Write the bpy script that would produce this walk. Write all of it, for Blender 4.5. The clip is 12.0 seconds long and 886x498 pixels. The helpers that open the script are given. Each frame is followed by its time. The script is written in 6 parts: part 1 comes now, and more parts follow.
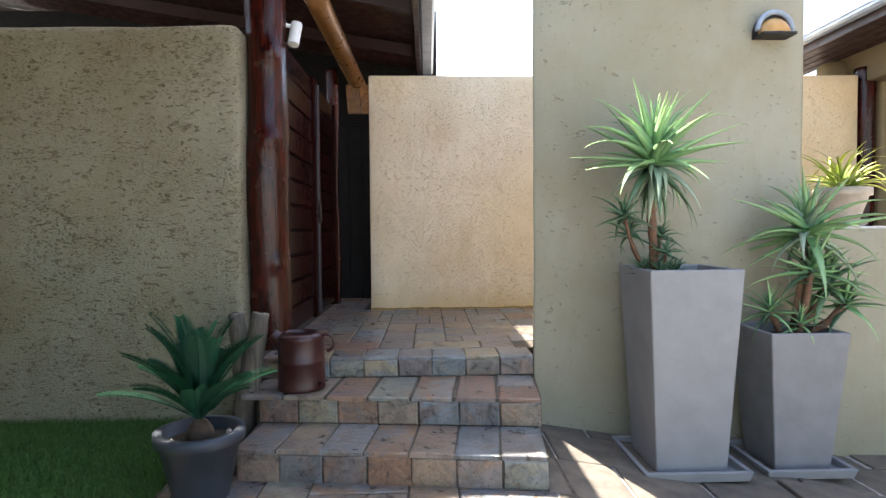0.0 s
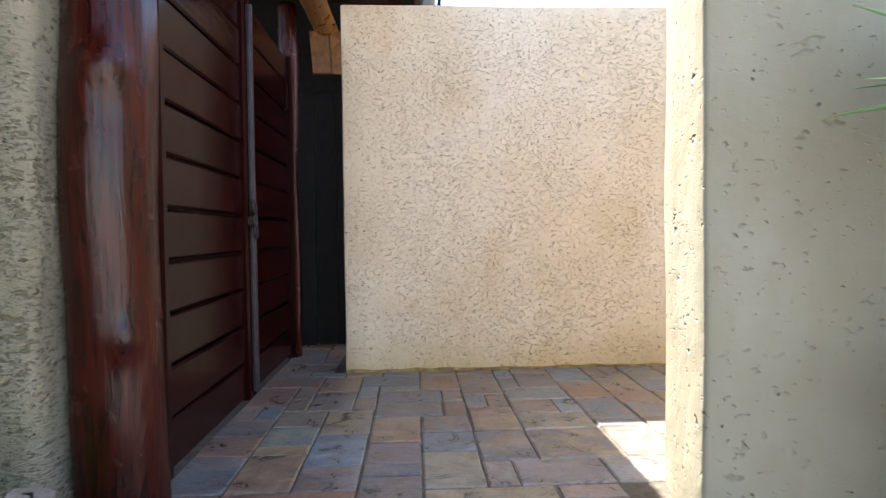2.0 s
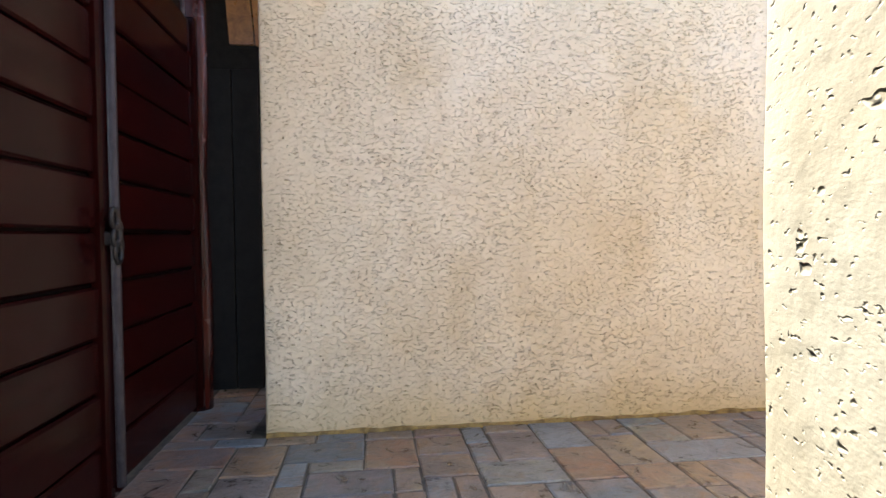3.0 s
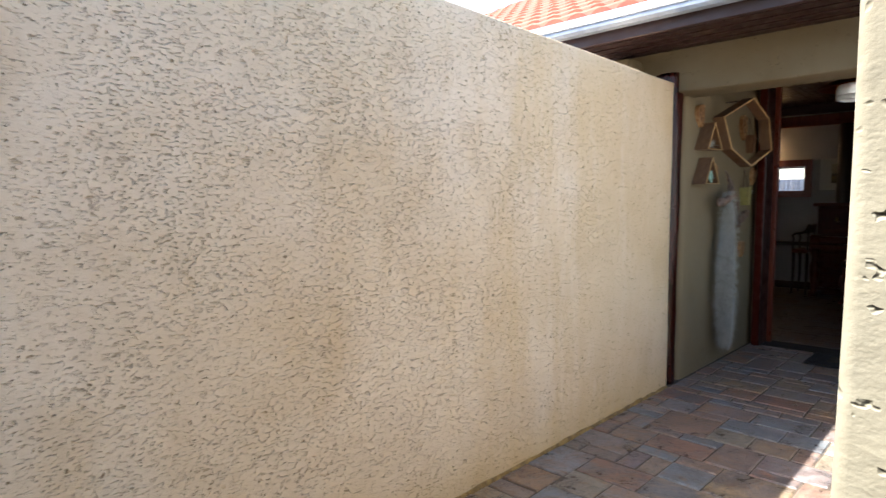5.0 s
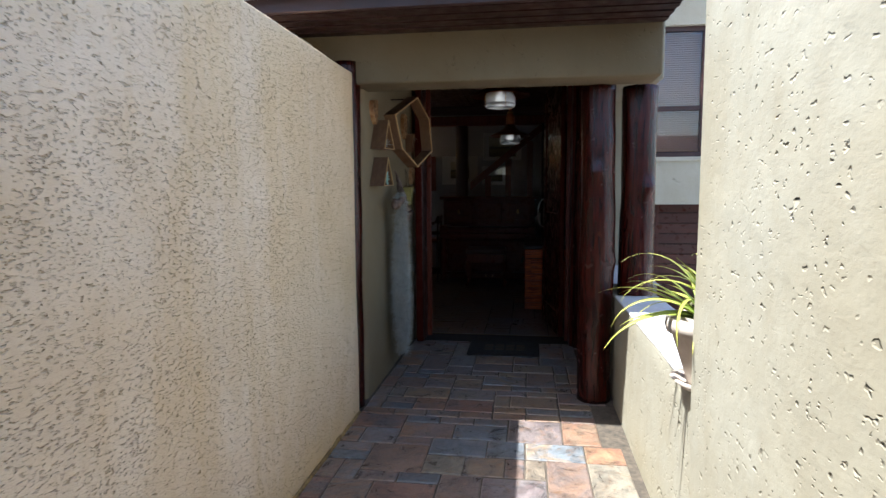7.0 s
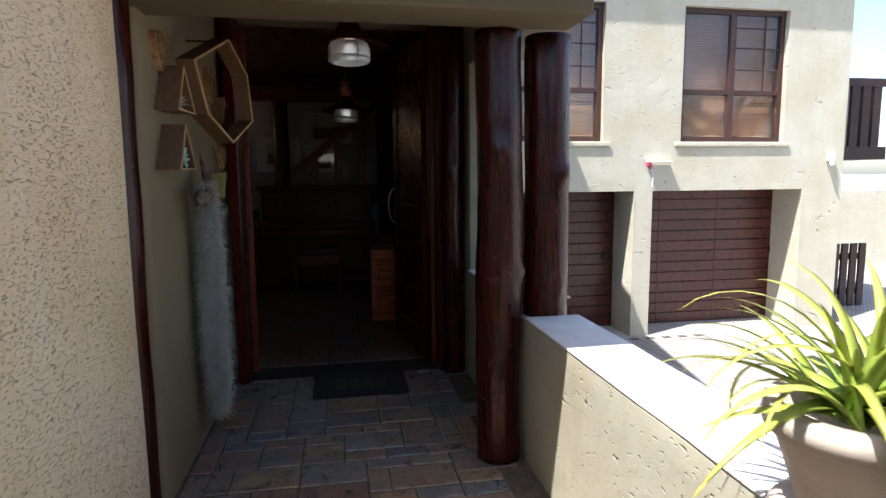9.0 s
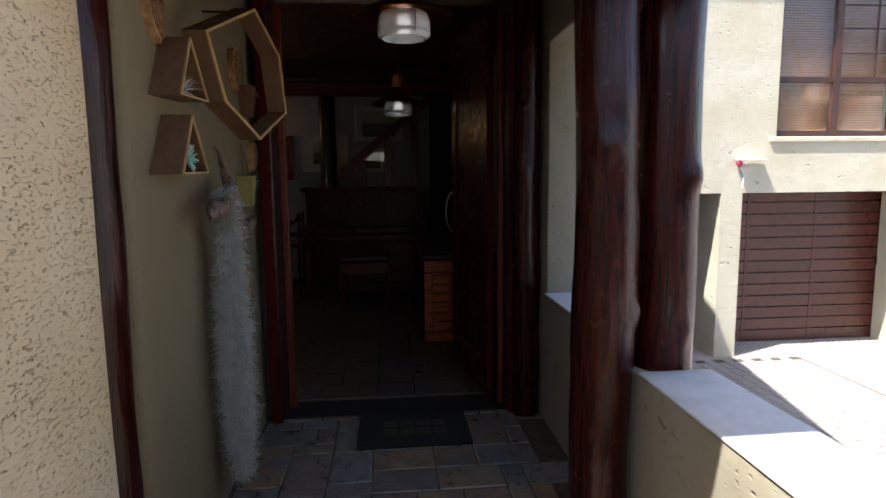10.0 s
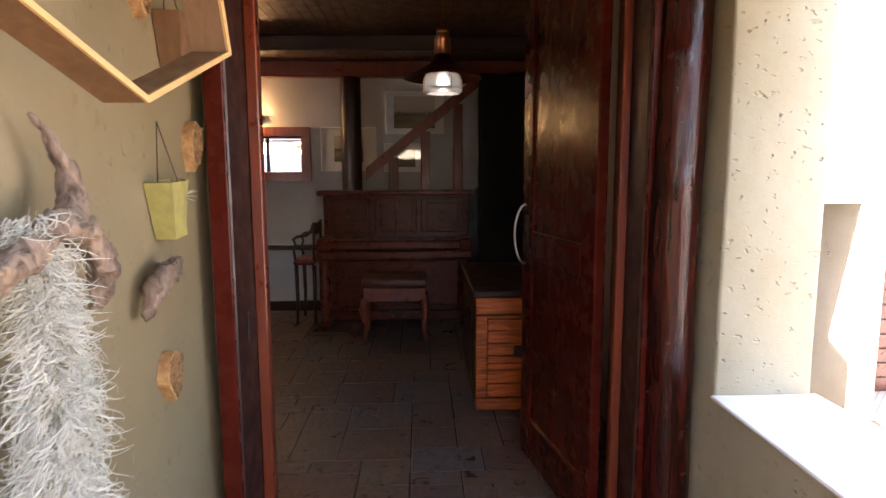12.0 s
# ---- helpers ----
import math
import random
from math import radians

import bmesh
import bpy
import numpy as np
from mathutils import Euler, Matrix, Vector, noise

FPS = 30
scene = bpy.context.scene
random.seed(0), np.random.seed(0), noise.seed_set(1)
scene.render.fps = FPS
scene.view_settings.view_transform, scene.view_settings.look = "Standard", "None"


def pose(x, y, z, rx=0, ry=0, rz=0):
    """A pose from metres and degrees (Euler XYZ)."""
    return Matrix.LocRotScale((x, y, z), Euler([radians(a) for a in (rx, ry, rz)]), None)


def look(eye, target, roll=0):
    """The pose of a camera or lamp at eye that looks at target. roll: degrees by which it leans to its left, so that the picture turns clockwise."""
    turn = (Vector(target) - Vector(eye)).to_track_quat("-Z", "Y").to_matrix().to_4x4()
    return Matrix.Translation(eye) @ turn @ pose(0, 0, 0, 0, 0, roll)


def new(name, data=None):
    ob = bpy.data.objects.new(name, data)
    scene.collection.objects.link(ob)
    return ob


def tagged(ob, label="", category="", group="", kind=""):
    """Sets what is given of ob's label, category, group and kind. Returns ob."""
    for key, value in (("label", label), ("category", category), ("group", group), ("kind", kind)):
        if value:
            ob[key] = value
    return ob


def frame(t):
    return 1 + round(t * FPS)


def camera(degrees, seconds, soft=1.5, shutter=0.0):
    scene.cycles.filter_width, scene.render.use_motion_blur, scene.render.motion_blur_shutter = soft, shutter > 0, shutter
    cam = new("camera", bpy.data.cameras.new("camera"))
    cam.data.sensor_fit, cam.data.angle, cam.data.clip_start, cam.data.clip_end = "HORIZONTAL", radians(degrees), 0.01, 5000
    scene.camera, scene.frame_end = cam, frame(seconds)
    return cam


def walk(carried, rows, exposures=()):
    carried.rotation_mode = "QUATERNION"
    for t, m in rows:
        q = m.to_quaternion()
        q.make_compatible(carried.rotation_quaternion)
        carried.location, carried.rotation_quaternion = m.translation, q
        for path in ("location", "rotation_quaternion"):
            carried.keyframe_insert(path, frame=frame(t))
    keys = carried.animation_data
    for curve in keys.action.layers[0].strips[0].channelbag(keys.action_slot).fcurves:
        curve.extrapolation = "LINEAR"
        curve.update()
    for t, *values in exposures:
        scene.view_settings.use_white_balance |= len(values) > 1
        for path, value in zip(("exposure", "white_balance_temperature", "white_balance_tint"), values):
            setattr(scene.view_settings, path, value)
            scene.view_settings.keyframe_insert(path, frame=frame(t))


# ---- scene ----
K = 1.1  # plan units to metres
cam = camera(74.5, 12.0, soft=1.4, shutter=0.2)
PATH = [
    (0, (0.193, 0.667, 1.285), (0.244, 2.666, 1.221), -0.5),
    (0.5, (0.165, 1.115, 1.285), (0.222, 3.113, 1.231), -0.4),
    (1, (0.16, 1.573, 1.327), (0.217, 3.572, 1.276), -0.4),
    (1.5, (0.101, 2.04, 1.361), (0.168, 4.038, 1.303), -0.6),
    (2, (0.088, 2.507, 1.37), (0.181, 4.504, 1.314), -0.7),
    (2.5, (0.113, 2.924, 1.411), (0.225, 4.92, 1.365), -0.6),
    (2.7, (0.126, 3.072, 1.409), (0.27, 5.066, 1.365), -0.7),
    (4.3, (0.162, 3.934, 1.709), (1.162, 5.661, 1.582), -0.2),
    (4.5, (0.166, 4.012, 1.74), (1.281, 5.667, 1.602), -0.3),
    (5, (0.177, 4.15, 1.837), (1.61, 5.537, 1.684), -0.1),
    (5.5, (0.251, 4.291, 1.87), (1.923, 5.377, 1.699), 0.0),
    (6, (0.302, 4.556, 1.883), (2.176, 5.234, 1.717), 0.7),
    (6.5, (0.481, 4.611, 1.97), (2.406, 5.118, 1.775), -0.2),
    (7, (0.671, 4.747, 1.95), (2.64, 5.033, 1.747), -0.3),
    (7.5, (0.918, 4.869, 1.92), (2.904, 4.874, 1.689), -0.1),
    (7.7, (1.043, 4.901, 1.92), (3.026, 4.791, 1.685), -0.1),
    (9.3, (2.036, 5.041, 1.948), (3.99, 4.695, 1.704), -0.5),
    (9.5, (2.181, 5.035, 1.959), (4.142, 4.729, 1.713), -0.6),
    (10, (2.51, 5.043, 1.961), (4.487, 4.861, 1.713), -0.6),
    (10.5, (2.841, 5.079, 1.971), (4.825, 5.012, 1.722), -0.4),
    (11, (3.18, 5.081, 1.957), (5.163, 5.015, 1.708), -0.2),
    (11.5, (3.53, 5.071, 1.975), (5.513, 5.006, 1.723), 0.0),
    (12, (3.901, 5.074, 1.986), (5.884, 5.004, 1.735), -0.2),
]

EXPOSURES = [(0.0, 2.25, 6900, 9), (1.0, 2.55, 6700, 12), (2.5, 2.6, 6600, 11), (4.5, 2.15, 6500, 11), (5.5, 1.9, 6300, 10), (7.0, 1.52, 5900, 9), (7.7, 1.45, 5900, 9), (9.5, 1.25, 6300, 12), (10.5, 2.2, 6900, 15), (11.0, 3.6, 7600, 19), (12.0, 4.35, 7700, 21)]
walk(cam, [(t, look(K * Vector(eye), K * Vector(target), roll)) for t, eye, target, roll in PATH], EXPOSURES)

# ---- world and sun ----
SUN = Vector((-0.22, 0.48, 1.0)).normalized()
world = bpy.data.worlds.new("sky")
scene.world = world
world.use_nodes = True
wn = world.node_tree
sky = wn.nodes.new("ShaderNodeTexSky")
sky.sky_type = "NISHITA"
sky.sun_disc = False
sky.sun_elevation = math.asin(SUN.z)
sky.sun_rotation = math.atan2(SUN.x, SUN.y)
sky.air_density, sky.dust_density, sky.ozone_density = 1.0, 1.5, 1.0
wn.nodes["Background"].inputs["Strength"].default_value = 0.15
wn.links.new(sky.outputs["Color"], wn.nodes["Background"].inputs["Color"])
sun = new("sun", bpy.data.lights.new("sun", "SUN"))
sun.data.energy, sun.data.angle, sun.data.color = 5.0, radians(0.5), (1.0, 0.98, 0.95)
sun.matrix_world = look(SUN * 30, (0, 0, 0))

# ---- materials ----
def mat(name, base, rough=0.7, metal=0.0, spec=0.5):
    m = bpy.data.materials.new(name)
    m.use_nodes = True
    b = m.node_tree.nodes["Principled BSDF"]
    b.inputs["Base Color"].default_value = (*base, 1)
    b.inputs["Roughness"].default_value = rough
    b.inputs["Metallic"].default_value = metal
    b.inputs["Specular IOR Level"].default_value = spec
    return m


def node(m, kind, **values):
    n = m.node_tree.nodes.new(kind)
    for key, value in values.items():
        n.inputs[key.replace("_", " ")].default_value = value
    return n


def wire(m, a, b):
    m.node_tree.links.new(a, b)


def coords(m, scale=(1, 1, 1), turn=(0, 0, 0)):
    c = node(m, "ShaderNodeTexCoord")
    p = node(m, "ShaderNodeMapping", Scale=scale, Rotation=turn)
    wire(m, c.outputs["Object"], p.inputs["Vector"])
    return p.outputs["Vector"]


def scaler(m, by):
    n = node(m, "ShaderNodeVectorMath")
    n.operation = "SCALE"
    n.inputs[3].default_value = by
    return n


def noise_tex(m, vec, scale, detail=4.0, rough=0.55, distortion=0.0):
    n = node(m, "ShaderNodeTexNoise", Scale=scale, Detail=detail, Roughness=rough, Distortion=distortion)
    wire(m, vec, n.inputs["Vector"])
    return n.outputs["Fac"]


def ramp(m, fac, stops):
    r = node(m, "ShaderNodeValToRGB")
    while len(r.color_ramp.elements) < len(stops):
        r.color_ramp.elements.new(0.5)
    for e, (at, col) in zip(r.color_ramp.elements, stops):
        e.position, e.color = at, (*col, 1) if len(col) == 3 else col
    wire(m, fac, r.inputs["Fac"])
    return r.outputs["Color"]


def grey(v):
    return (v, v, v)


def mix(m, fac, a, b, blend="MIX"):
    n = m.node_tree.nodes.new("ShaderNodeMix")
    n.data_type, n.blend_type = "RGBA", blend
    if isinstance(fac, float):
        n.inputs[0].default_value = fac
    else:
        wire(m, fac, n.inputs[0])
    for sock, v in ((n.inputs[6], a), (n.inputs[7], b)):
        if isinstance(v, tuple):
            sock.default_value = (*v, 1)
        else:
            wire(m, v, sock)
    return n.outputs[2]


def calc(m, op, a, b):
    n = m.node_tree.nodes.new("ShaderNodeMath")
    n.operation = op
    for sock, v in zip(n.inputs, (a, b)):
        if isinstance(v, (int, float)):
            sock.default_value = v
        else:
            wire(m, v, sock)
    return n.outputs[0]


def set_color(m, col):
    wire(m, col, m.node_tree.nodes["Principled BSDF"].inputs["Base Color"])


def set_rough(m, fac):
    wire(m, fac, m.node_tree.nodes["Principled BSDF"].inputs["Roughness"])


def bump(m, height, strength=0.4, distance=0.01):
    b = node(m, "ShaderNodeBump", Strength=strength, Distance=distance)
    wire(m, height, b.inputs["Height"])
    wire(m, b.outputs["Normal"], m.node_tree.nodes["Principled BSDF"].inputs["Normal"])


def plaster(name, base, dirt_shade, stretch, coarse, fine, depth, stain=0.25, dirt_shade_mix=0.6, grain=0.5, specks=(30.0, 0.28), ochre=0.0, foot=None):
    """Scraped plaster: a flat skin with pits torn into it, coarse and fine (scale, share), with dirt and painted relief
    shade in them.
    """
    m = mat(name, base, 0.85, spec=0.2)
    plain, drawn = coords(m), coords(m, stretch)
    big = ramp(m, noise_tex(m, drawn, coarse[0], 2.0, 0.6, 0.05), [(coarse[1] - 0.05, grey(0)), (coarse[1] + 0.03, grey(1))])
    small = ramp(m, noise_tex(m, drawn, fine[0], 1.5, 0.5, 0.0), [(fine[1] - 0.07, grey(0)), (fine[1] + 0.05, grey(1))])
    patch = ramp(m, noise_tex(m, plain, 3.0, 3.0, 0.6), [(0.35, grey(0.15)), (0.65, grey(1))])
    skin = calc(m, "SUBTRACT", 1.0, calc(m, "MULTIPLY", calc(m, "SUBTRACT", 1.0, small), patch))
    speck = ramp(m, noise_tex(m, coords(m, (1, 1, 1.3)), specks[0], 1.5, 0.5), [(specks[1] - 0.02, grey(0)), (specks[1] + 0.03, grey(1))])
    pits = calc(m, "MINIMUM", calc(m, "MINIMUM", big, skin), speck)
    height = calc(m, "ADD", pits, calc(m, "MULTIPLY", noise_tex(m, drawn, 95.0, 4.0, 0.6), grain))
    height = calc(m, "ADD", height, calc(m, "MULTIPLY", noise_tex(m, plain, 5.0, 3.0), 1.2))
    bump(m, height, 0.8, depth)
    tone = mix(m, ramp(m, noise_tex(m, plain, 1.1, 5.0, 0.62), [(0.38, grey(0)), (0.72, grey(1))]), base, tuple(c * (1 - stain * w) for c, w in zip(base, (0.55, 0.75, 1.1))))
    tone = mix(m, ramp(m, noise_tex(m, coords(m, (1, 1, 0.25)), 6.0, 5.0, 0.65), [(0.5, grey(0.0)), (0.8, grey(0.4))]), tone, tuple(c * (1 - stain * w) for c, w in zip(base, (0.8, 1.0, 1.3))))
    if ochre:
        tone = mix(m, ramp(m, noise_tex(m, coords(m, (1, 1, 0.5)), 2.3, 6.0, 0.7), [(0.5, grey(0)), (0.74, grey(ochre))]), tone, (0.56, 0.37, 0.16))
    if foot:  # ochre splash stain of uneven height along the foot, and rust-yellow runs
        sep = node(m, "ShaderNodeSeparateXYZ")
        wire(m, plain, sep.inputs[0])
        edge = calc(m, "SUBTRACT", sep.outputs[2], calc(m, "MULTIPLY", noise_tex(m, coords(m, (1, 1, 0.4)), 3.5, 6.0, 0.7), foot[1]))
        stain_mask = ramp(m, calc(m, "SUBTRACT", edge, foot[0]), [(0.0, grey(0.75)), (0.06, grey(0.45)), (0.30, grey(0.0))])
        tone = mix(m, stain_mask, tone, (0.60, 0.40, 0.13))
        runs = calc(m, "ADD", calc(m, "MULTIPLY", sep.outputs[0], 0.16), calc(m, "MULTIPLY", noise_tex(m, coords(m, (1.5, 1, 0.3)), 3.0, 6.0, 0.65), 0.9))
        tone = mix(m, ramp(m, runs, [(0.78, grey(0)), (1.28, grey(0.45))]), tone, (0.66, 0.46, 0.22))
    # pit dirt, deepened with relief shade painted into the recesses
    tone = mix(m, ramp(m, pits, [(0.0, grey(dirt_shade_mix)), (0.85, grey(0))]), tone, dirt_shade)
    set_color(m, mix(m, ramp(m, speck, [(0.0, grey(min(0.75, dirt_shade_mix + 0.15))), (0.9, grey(0))]), tone, tuple(c * 0.6 for c in dirt_shade)))
    return m


def wood(name, dark, light, rough=0.35, scale=18.0, along=(1, 1, 0.08), wear=None, coat=0.0, relief=0.004):
    m = mat(name, dark, rough)
    vec = coords(m, along)
    grain = noise_tex(m, vec, scale, 6.0, 0.6, 1.2)
    col = mix(m, ramp(m, grain, [(0.3, grey(0)), (0.7, grey(1))]), dark, light)
    if wear:
        spots = ramp(m, noise_tex(m, coords(m, (1, 1, 0.35)), 4.5, 6.0, 0.7, 0.6), [(0.62, grey(0)), (0.76, grey(0.9))])
        col = mix(m, spots, col, wear)
    info = node(m, "ShaderNodeObjectInfo")
    col = mix(m, calc(m, "MULTIPLY", info.outputs["Random"], 0.35), col, tuple(c * 0.55 for c in dark))
    set_color(m, col)
    set_rough(m, ramp(m, noise_tex(m, coords(m), 12.0, 4.0), [(0.3, grey(rough * 0.75)), (0.7, grey(min(1, rough * 1.45)))]))
    bump(m, grain, 0.25, relief)
    m.node_tree.nodes["Principled BSDF"].inputs["Coat Weight"].default_value = coat
    m.node_tree.nodes["Principled BSDF"].inputs["Coat Roughness"].default_value = 0.2
    return m


def mottled(name, a, b, rough=0.6, scale=8.0, depth=0.004, strength=0.3, metal=0.0, random_tone=0.0):
    m = mat(name, a, rough, metal)
    vec = coords(m)
    n = noise_tex(m, vec, scale, 6.0, 0.62)
    col = mix(m, ramp(m, n, [(0.35, grey(0)), (0.65, grey(1))]), a, b)
    if random_tone:
        info = node(m, "ShaderNodeObjectInfo")
        col = mix(m, calc(m, "MULTIPLY", info.outputs["Random"], random_tone), col, tuple(c * 0.4 for c in a))
    set_color(m, col)
    bump(m, noise_tex(m, vec, scale * 6, 5.0), strength, depth)
    return m


def slate(name, dull=0.0):
    m = mat(name, (0.2, 0.2, 0.2), 0.5)
    info = node(m, "ShaderNodeObjectInfo")
    c = node(m, "ShaderNodeTexCoord")
    move = scaler(m, 37.0)
    wire(m, info.outputs["Location"], move.inputs[0])
    vec = node(m, "ShaderNodeVectorMath")
    vec.operation = "ADD"
    wire(m, c.outputs["Object"], vec.inputs[0])
    wire(m, move.outputs[0], vec.inputs[1])
    vec = vec.outputs[0]
    tones = [(0.0, (0.131, 0.145, 0.157)), (0.14, (0.232, 0.257, 0.269)), (0.28, (0.253, 0.167, 0.127)), (0.42, (0.269, 0.261, 0.201)), (0.55, (0.290, 0.172, 0.104)),
             (0.68, (0.149, 0.145, 0.149)), (0.80, (0.299, 0.147, 0.090)), (0.90, (0.373, 0.269, 0.149)), (1.0, (0.209, 0.158, 0.164))]
    base = ramp(m, info.outputs["Random"], tones)
    other = ramp(m, calc(m, "FRACT", calc(m, "MULTIPLY", info.outputs["Random"], 7.31), 0.0), tones)
    base = mix(m, ramp(m, noise_tex(m, vec, 4.0, 5.0, 0.65, 1.2), [(0.44, grey(0)), (0.60, grey(0.85))]), base, other)
    cloud = noise_tex(m, vec, 9.0, 6.0, 0.68, 0.8)
    rust = ramp(m, noise_tex(m, vec, 6.0, 6.0, 0.72, 1.8), [(0.54, grey(0)), (0.68, grey(0.75))])
    col = mix(m, rust, base, (0.24, 0.125, 0.055))
    col = mix(m, ramp(m, cloud, [(0.30, grey(0.8)), (0.58, grey(0))]), col, (0.035, 0.033, 0.032))
    col = mix(m, ramp(m, noise_tex(m, vec, 42.0, 5.0, 0.75), [(0.52, grey(0)), (0.78, grey(0.45))]), col, (0.33, 0.29, 0.23))
    col = mix(m, ramp(m, noise_tex(m, vec, 70.0, 3.0, 0.6), [(0.30, grey(0.6)), (0.42, grey(0))]), col, (0.03, 0.027, 0.025))
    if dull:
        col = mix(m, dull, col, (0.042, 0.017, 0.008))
    set_color(m, col)
    set_rough(m, ramp(m, cloud, [(0.3, grey(0.22)), (0.75, grey(0.52))]))
    bump(m, calc(m, "ADD", cloud, calc(m, "MULTIPLY", noise_tex(m, vec, 30.0, 5.0), 0.5)), 0.7, 0.012)
    return m


def glass(name, tint=(1, 1, 1), rough=0.0):
    m = mat(name, tint, rough)
    m.node_tree.nodes["Principled BSDF"].inputs["Transmission Weight"].default_value = 1.0
    m.node_tree.nodes["Principled BSDF"].inputs["IOR"].default_value = 1.45
    return m


def leafy(name, base, tip, rough=0.4):
    """A leaf, paler or darker toward its tip, which lies along its own x axis."""
    m = mat(name, base, rough)
    sep = node(m, "ShaderNodeSeparateXYZ")
    wire(m, node(m, "ShaderNodeTexCoord").outputs["Generated"], sep.inputs[0])
    col = mix(m, ramp(m, sep.outputs[0], [(0.25, grey(0)), (1.0, grey(1))]), base, tip)
    info = node(m, "ShaderNodeObjectInfo")
    col = mix(m, calc(m, "MULTIPLY", info.outputs["Random"], 0.5), col, tuple(c * 0.45 for c in base))
    col = mix(m, ramp(m, noise_tex(m, coords(m), 14.0, 4.0), [(0.4, grey(0)), (0.8, grey(0.3))]), col, tuple(c * 0.5 for c in base))
    set_color(m, col)
    return m


CREAM = (0.83, 0.685, 0.515)
WALL_LEFT = plaster("roughcast_olive_plaster", (0.44, 0.40, 0.29), (0.15, 0.125, 0.07), (0.8, 0.8, 1.7), (26.0, 0.385), (60.0, 0.43), 0.036, 0.38, 0.65, 0.7, (38.0, 0.27))
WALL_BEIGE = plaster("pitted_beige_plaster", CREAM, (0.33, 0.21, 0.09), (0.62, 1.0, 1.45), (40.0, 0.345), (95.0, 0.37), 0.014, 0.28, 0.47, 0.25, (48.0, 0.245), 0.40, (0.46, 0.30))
WALL_PLAIN = plaster("worn_khaki_plaster", (0.35, 0.324, 0.243), (0.20, 0.165, 0.10), (0.75, 0.75, 1.2), (14.0, 0.285), (48.0, 0.30), 0.011, 0.3, 0.4, 0.12, (30.0, 0.225))
# Lintel copy of the khaki plaster, darkened to paint in the overhang's shade.
WALL_LINTEL_SHADED = plaster("shade_darkened_lintel_plaster", (0.165, 0.127, 0.074), (0.11, 0.08, 0.045), (1.0, 1.0, 0.8), (9.0, 0.27), (40.0, 0.30), 0.007, 0.3, 0.4, 0.1, (30.0, 0.12))
# Smooth khaki plaster with the porch's shade put into its base colour.
WALL_SMOOTH = plaster("porch_shaded_khaki_plaster", (0.205, 0.160, 0.094), (0.13, 0.097, 0.054), (1.0, 1.0, 0.6), (9.0, 0.25), (40.0, 0.30), 0.007, 0.22, 0.4, 0.1, (30.0, 0.05))
FACADE = plaster("cream_house_plaster", (0.55, 0.515, 0.40), (0.33, 0.29, 0.22), (0.6, 0.6, 1), (12.0, 0.30), (34.0, 0.3), 0.012, 0.25, 0.45, 0.3, (16.0, 0.19))
INNER = mottled("white_interior_paint", (0.43, 0.42, 0.42), (0.38, 0.37, 0.37), 0.7, 3.0, 0.002)
SLATE = slate("slate_tile")
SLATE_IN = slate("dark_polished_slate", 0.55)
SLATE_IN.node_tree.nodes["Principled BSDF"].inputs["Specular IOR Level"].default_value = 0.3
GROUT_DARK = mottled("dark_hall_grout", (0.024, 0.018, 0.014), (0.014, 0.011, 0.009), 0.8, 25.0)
GROUT = mottled("grey_brown_grout", (0.125, 0.098, 0.068), (0.05, 0.042, 0.032), 0.9, 25.0)
LOG = wood("varnished_log", (0.0055, 0.001, 0.0009), (0.075, 0.0085, 0.004), 0.20, 32.0, (1, 1, 0.10), (0.17, 0.042, 0.014), 0.0, 0.02)
LOG.node_tree.nodes["Principled BSDF"].inputs["Specular IOR Level"].default_value = 0.34
GATE = wood("varnished_gate_board", (0.010, 0.0011, 0.0011), (0.024, 0.0026, 0.0021), 0.17, 24.0, (1, 0.06, 1), None, 0.0)
GATE.node_tree.nodes["Principled BSDF"].inputs["Specular IOR Level"].default_value = 0.08
DARKWOOD = wood("dark_stained_timber", (0.020, 0.007, 0.005), (0.038, 0.012, 0.008), 0.4, 16.0, (0.1, 0.1, 1))
DOORWOOD = wood("red_brown_door_timber", (0.056, 0.0072, 0.0044), (0.080, 0.0105, 0.0058), 0.24, 22.0, (1, 1, 0.06), None, 0.0)
DOORWOOD.node_tree.nodes["Principled BSDF"].inputs["Specular IOR Level"].default_value = 0.10
FRAMEWOOD = wood("orange_brown_frame_timber", (0.11, 0.016, 0.007), (0.21, 0.040, 0.013), 0.34, 22.0, (1, 1, 0.06))
HOUSEWOOD = wood("brown_house_window_timber", (0.045, 0.017, 0.012), (0.08, 0.03, 0.02), 0.4, 22.0, (1, 1, 0.06))
PIANO = wood("mahogany_piano_timber", (0.075, 0.013, 0.006), (0.15, 0.032, 0.014), 0.28, 20.0, (1, 0.1, 1))
PIANO.node_tree.nodes["Principled BSDF"].inputs["Specular IOR Level"].default_value = 0.25
RAWPINE = wood("raw_pine", (0.42, 0.24, 0.09), (0.58, 0.36, 0.15), 0.6, 22.0, (0.1, 1, 1))
BROWNPINE = wood("oiled_brown_pine", (0.125, 0.058, 0.025), (0.20, 0.10, 0.042), 0.55, 22.0, (1, 1, 0.1))
BURNTPINE = wood("flamed_pine", (0.12, 0.012, 0.003), (0.90, 0.19, 0.02), 0.4, 24.0, (1, 0.16, 1.8))
POLE = wood("yellow_gum_pole", (0.12, 0.048, 0.014), (0.36, 0.17, 0.05), 0.3, 14.0, (1, 0.08, 1))
STUMP = wood("weathered_grey_timber", (0.045, 0.034, 0.025), (0.21, 0.17, 0.13), 0.85, 30.0, (1, 1, 0.08))
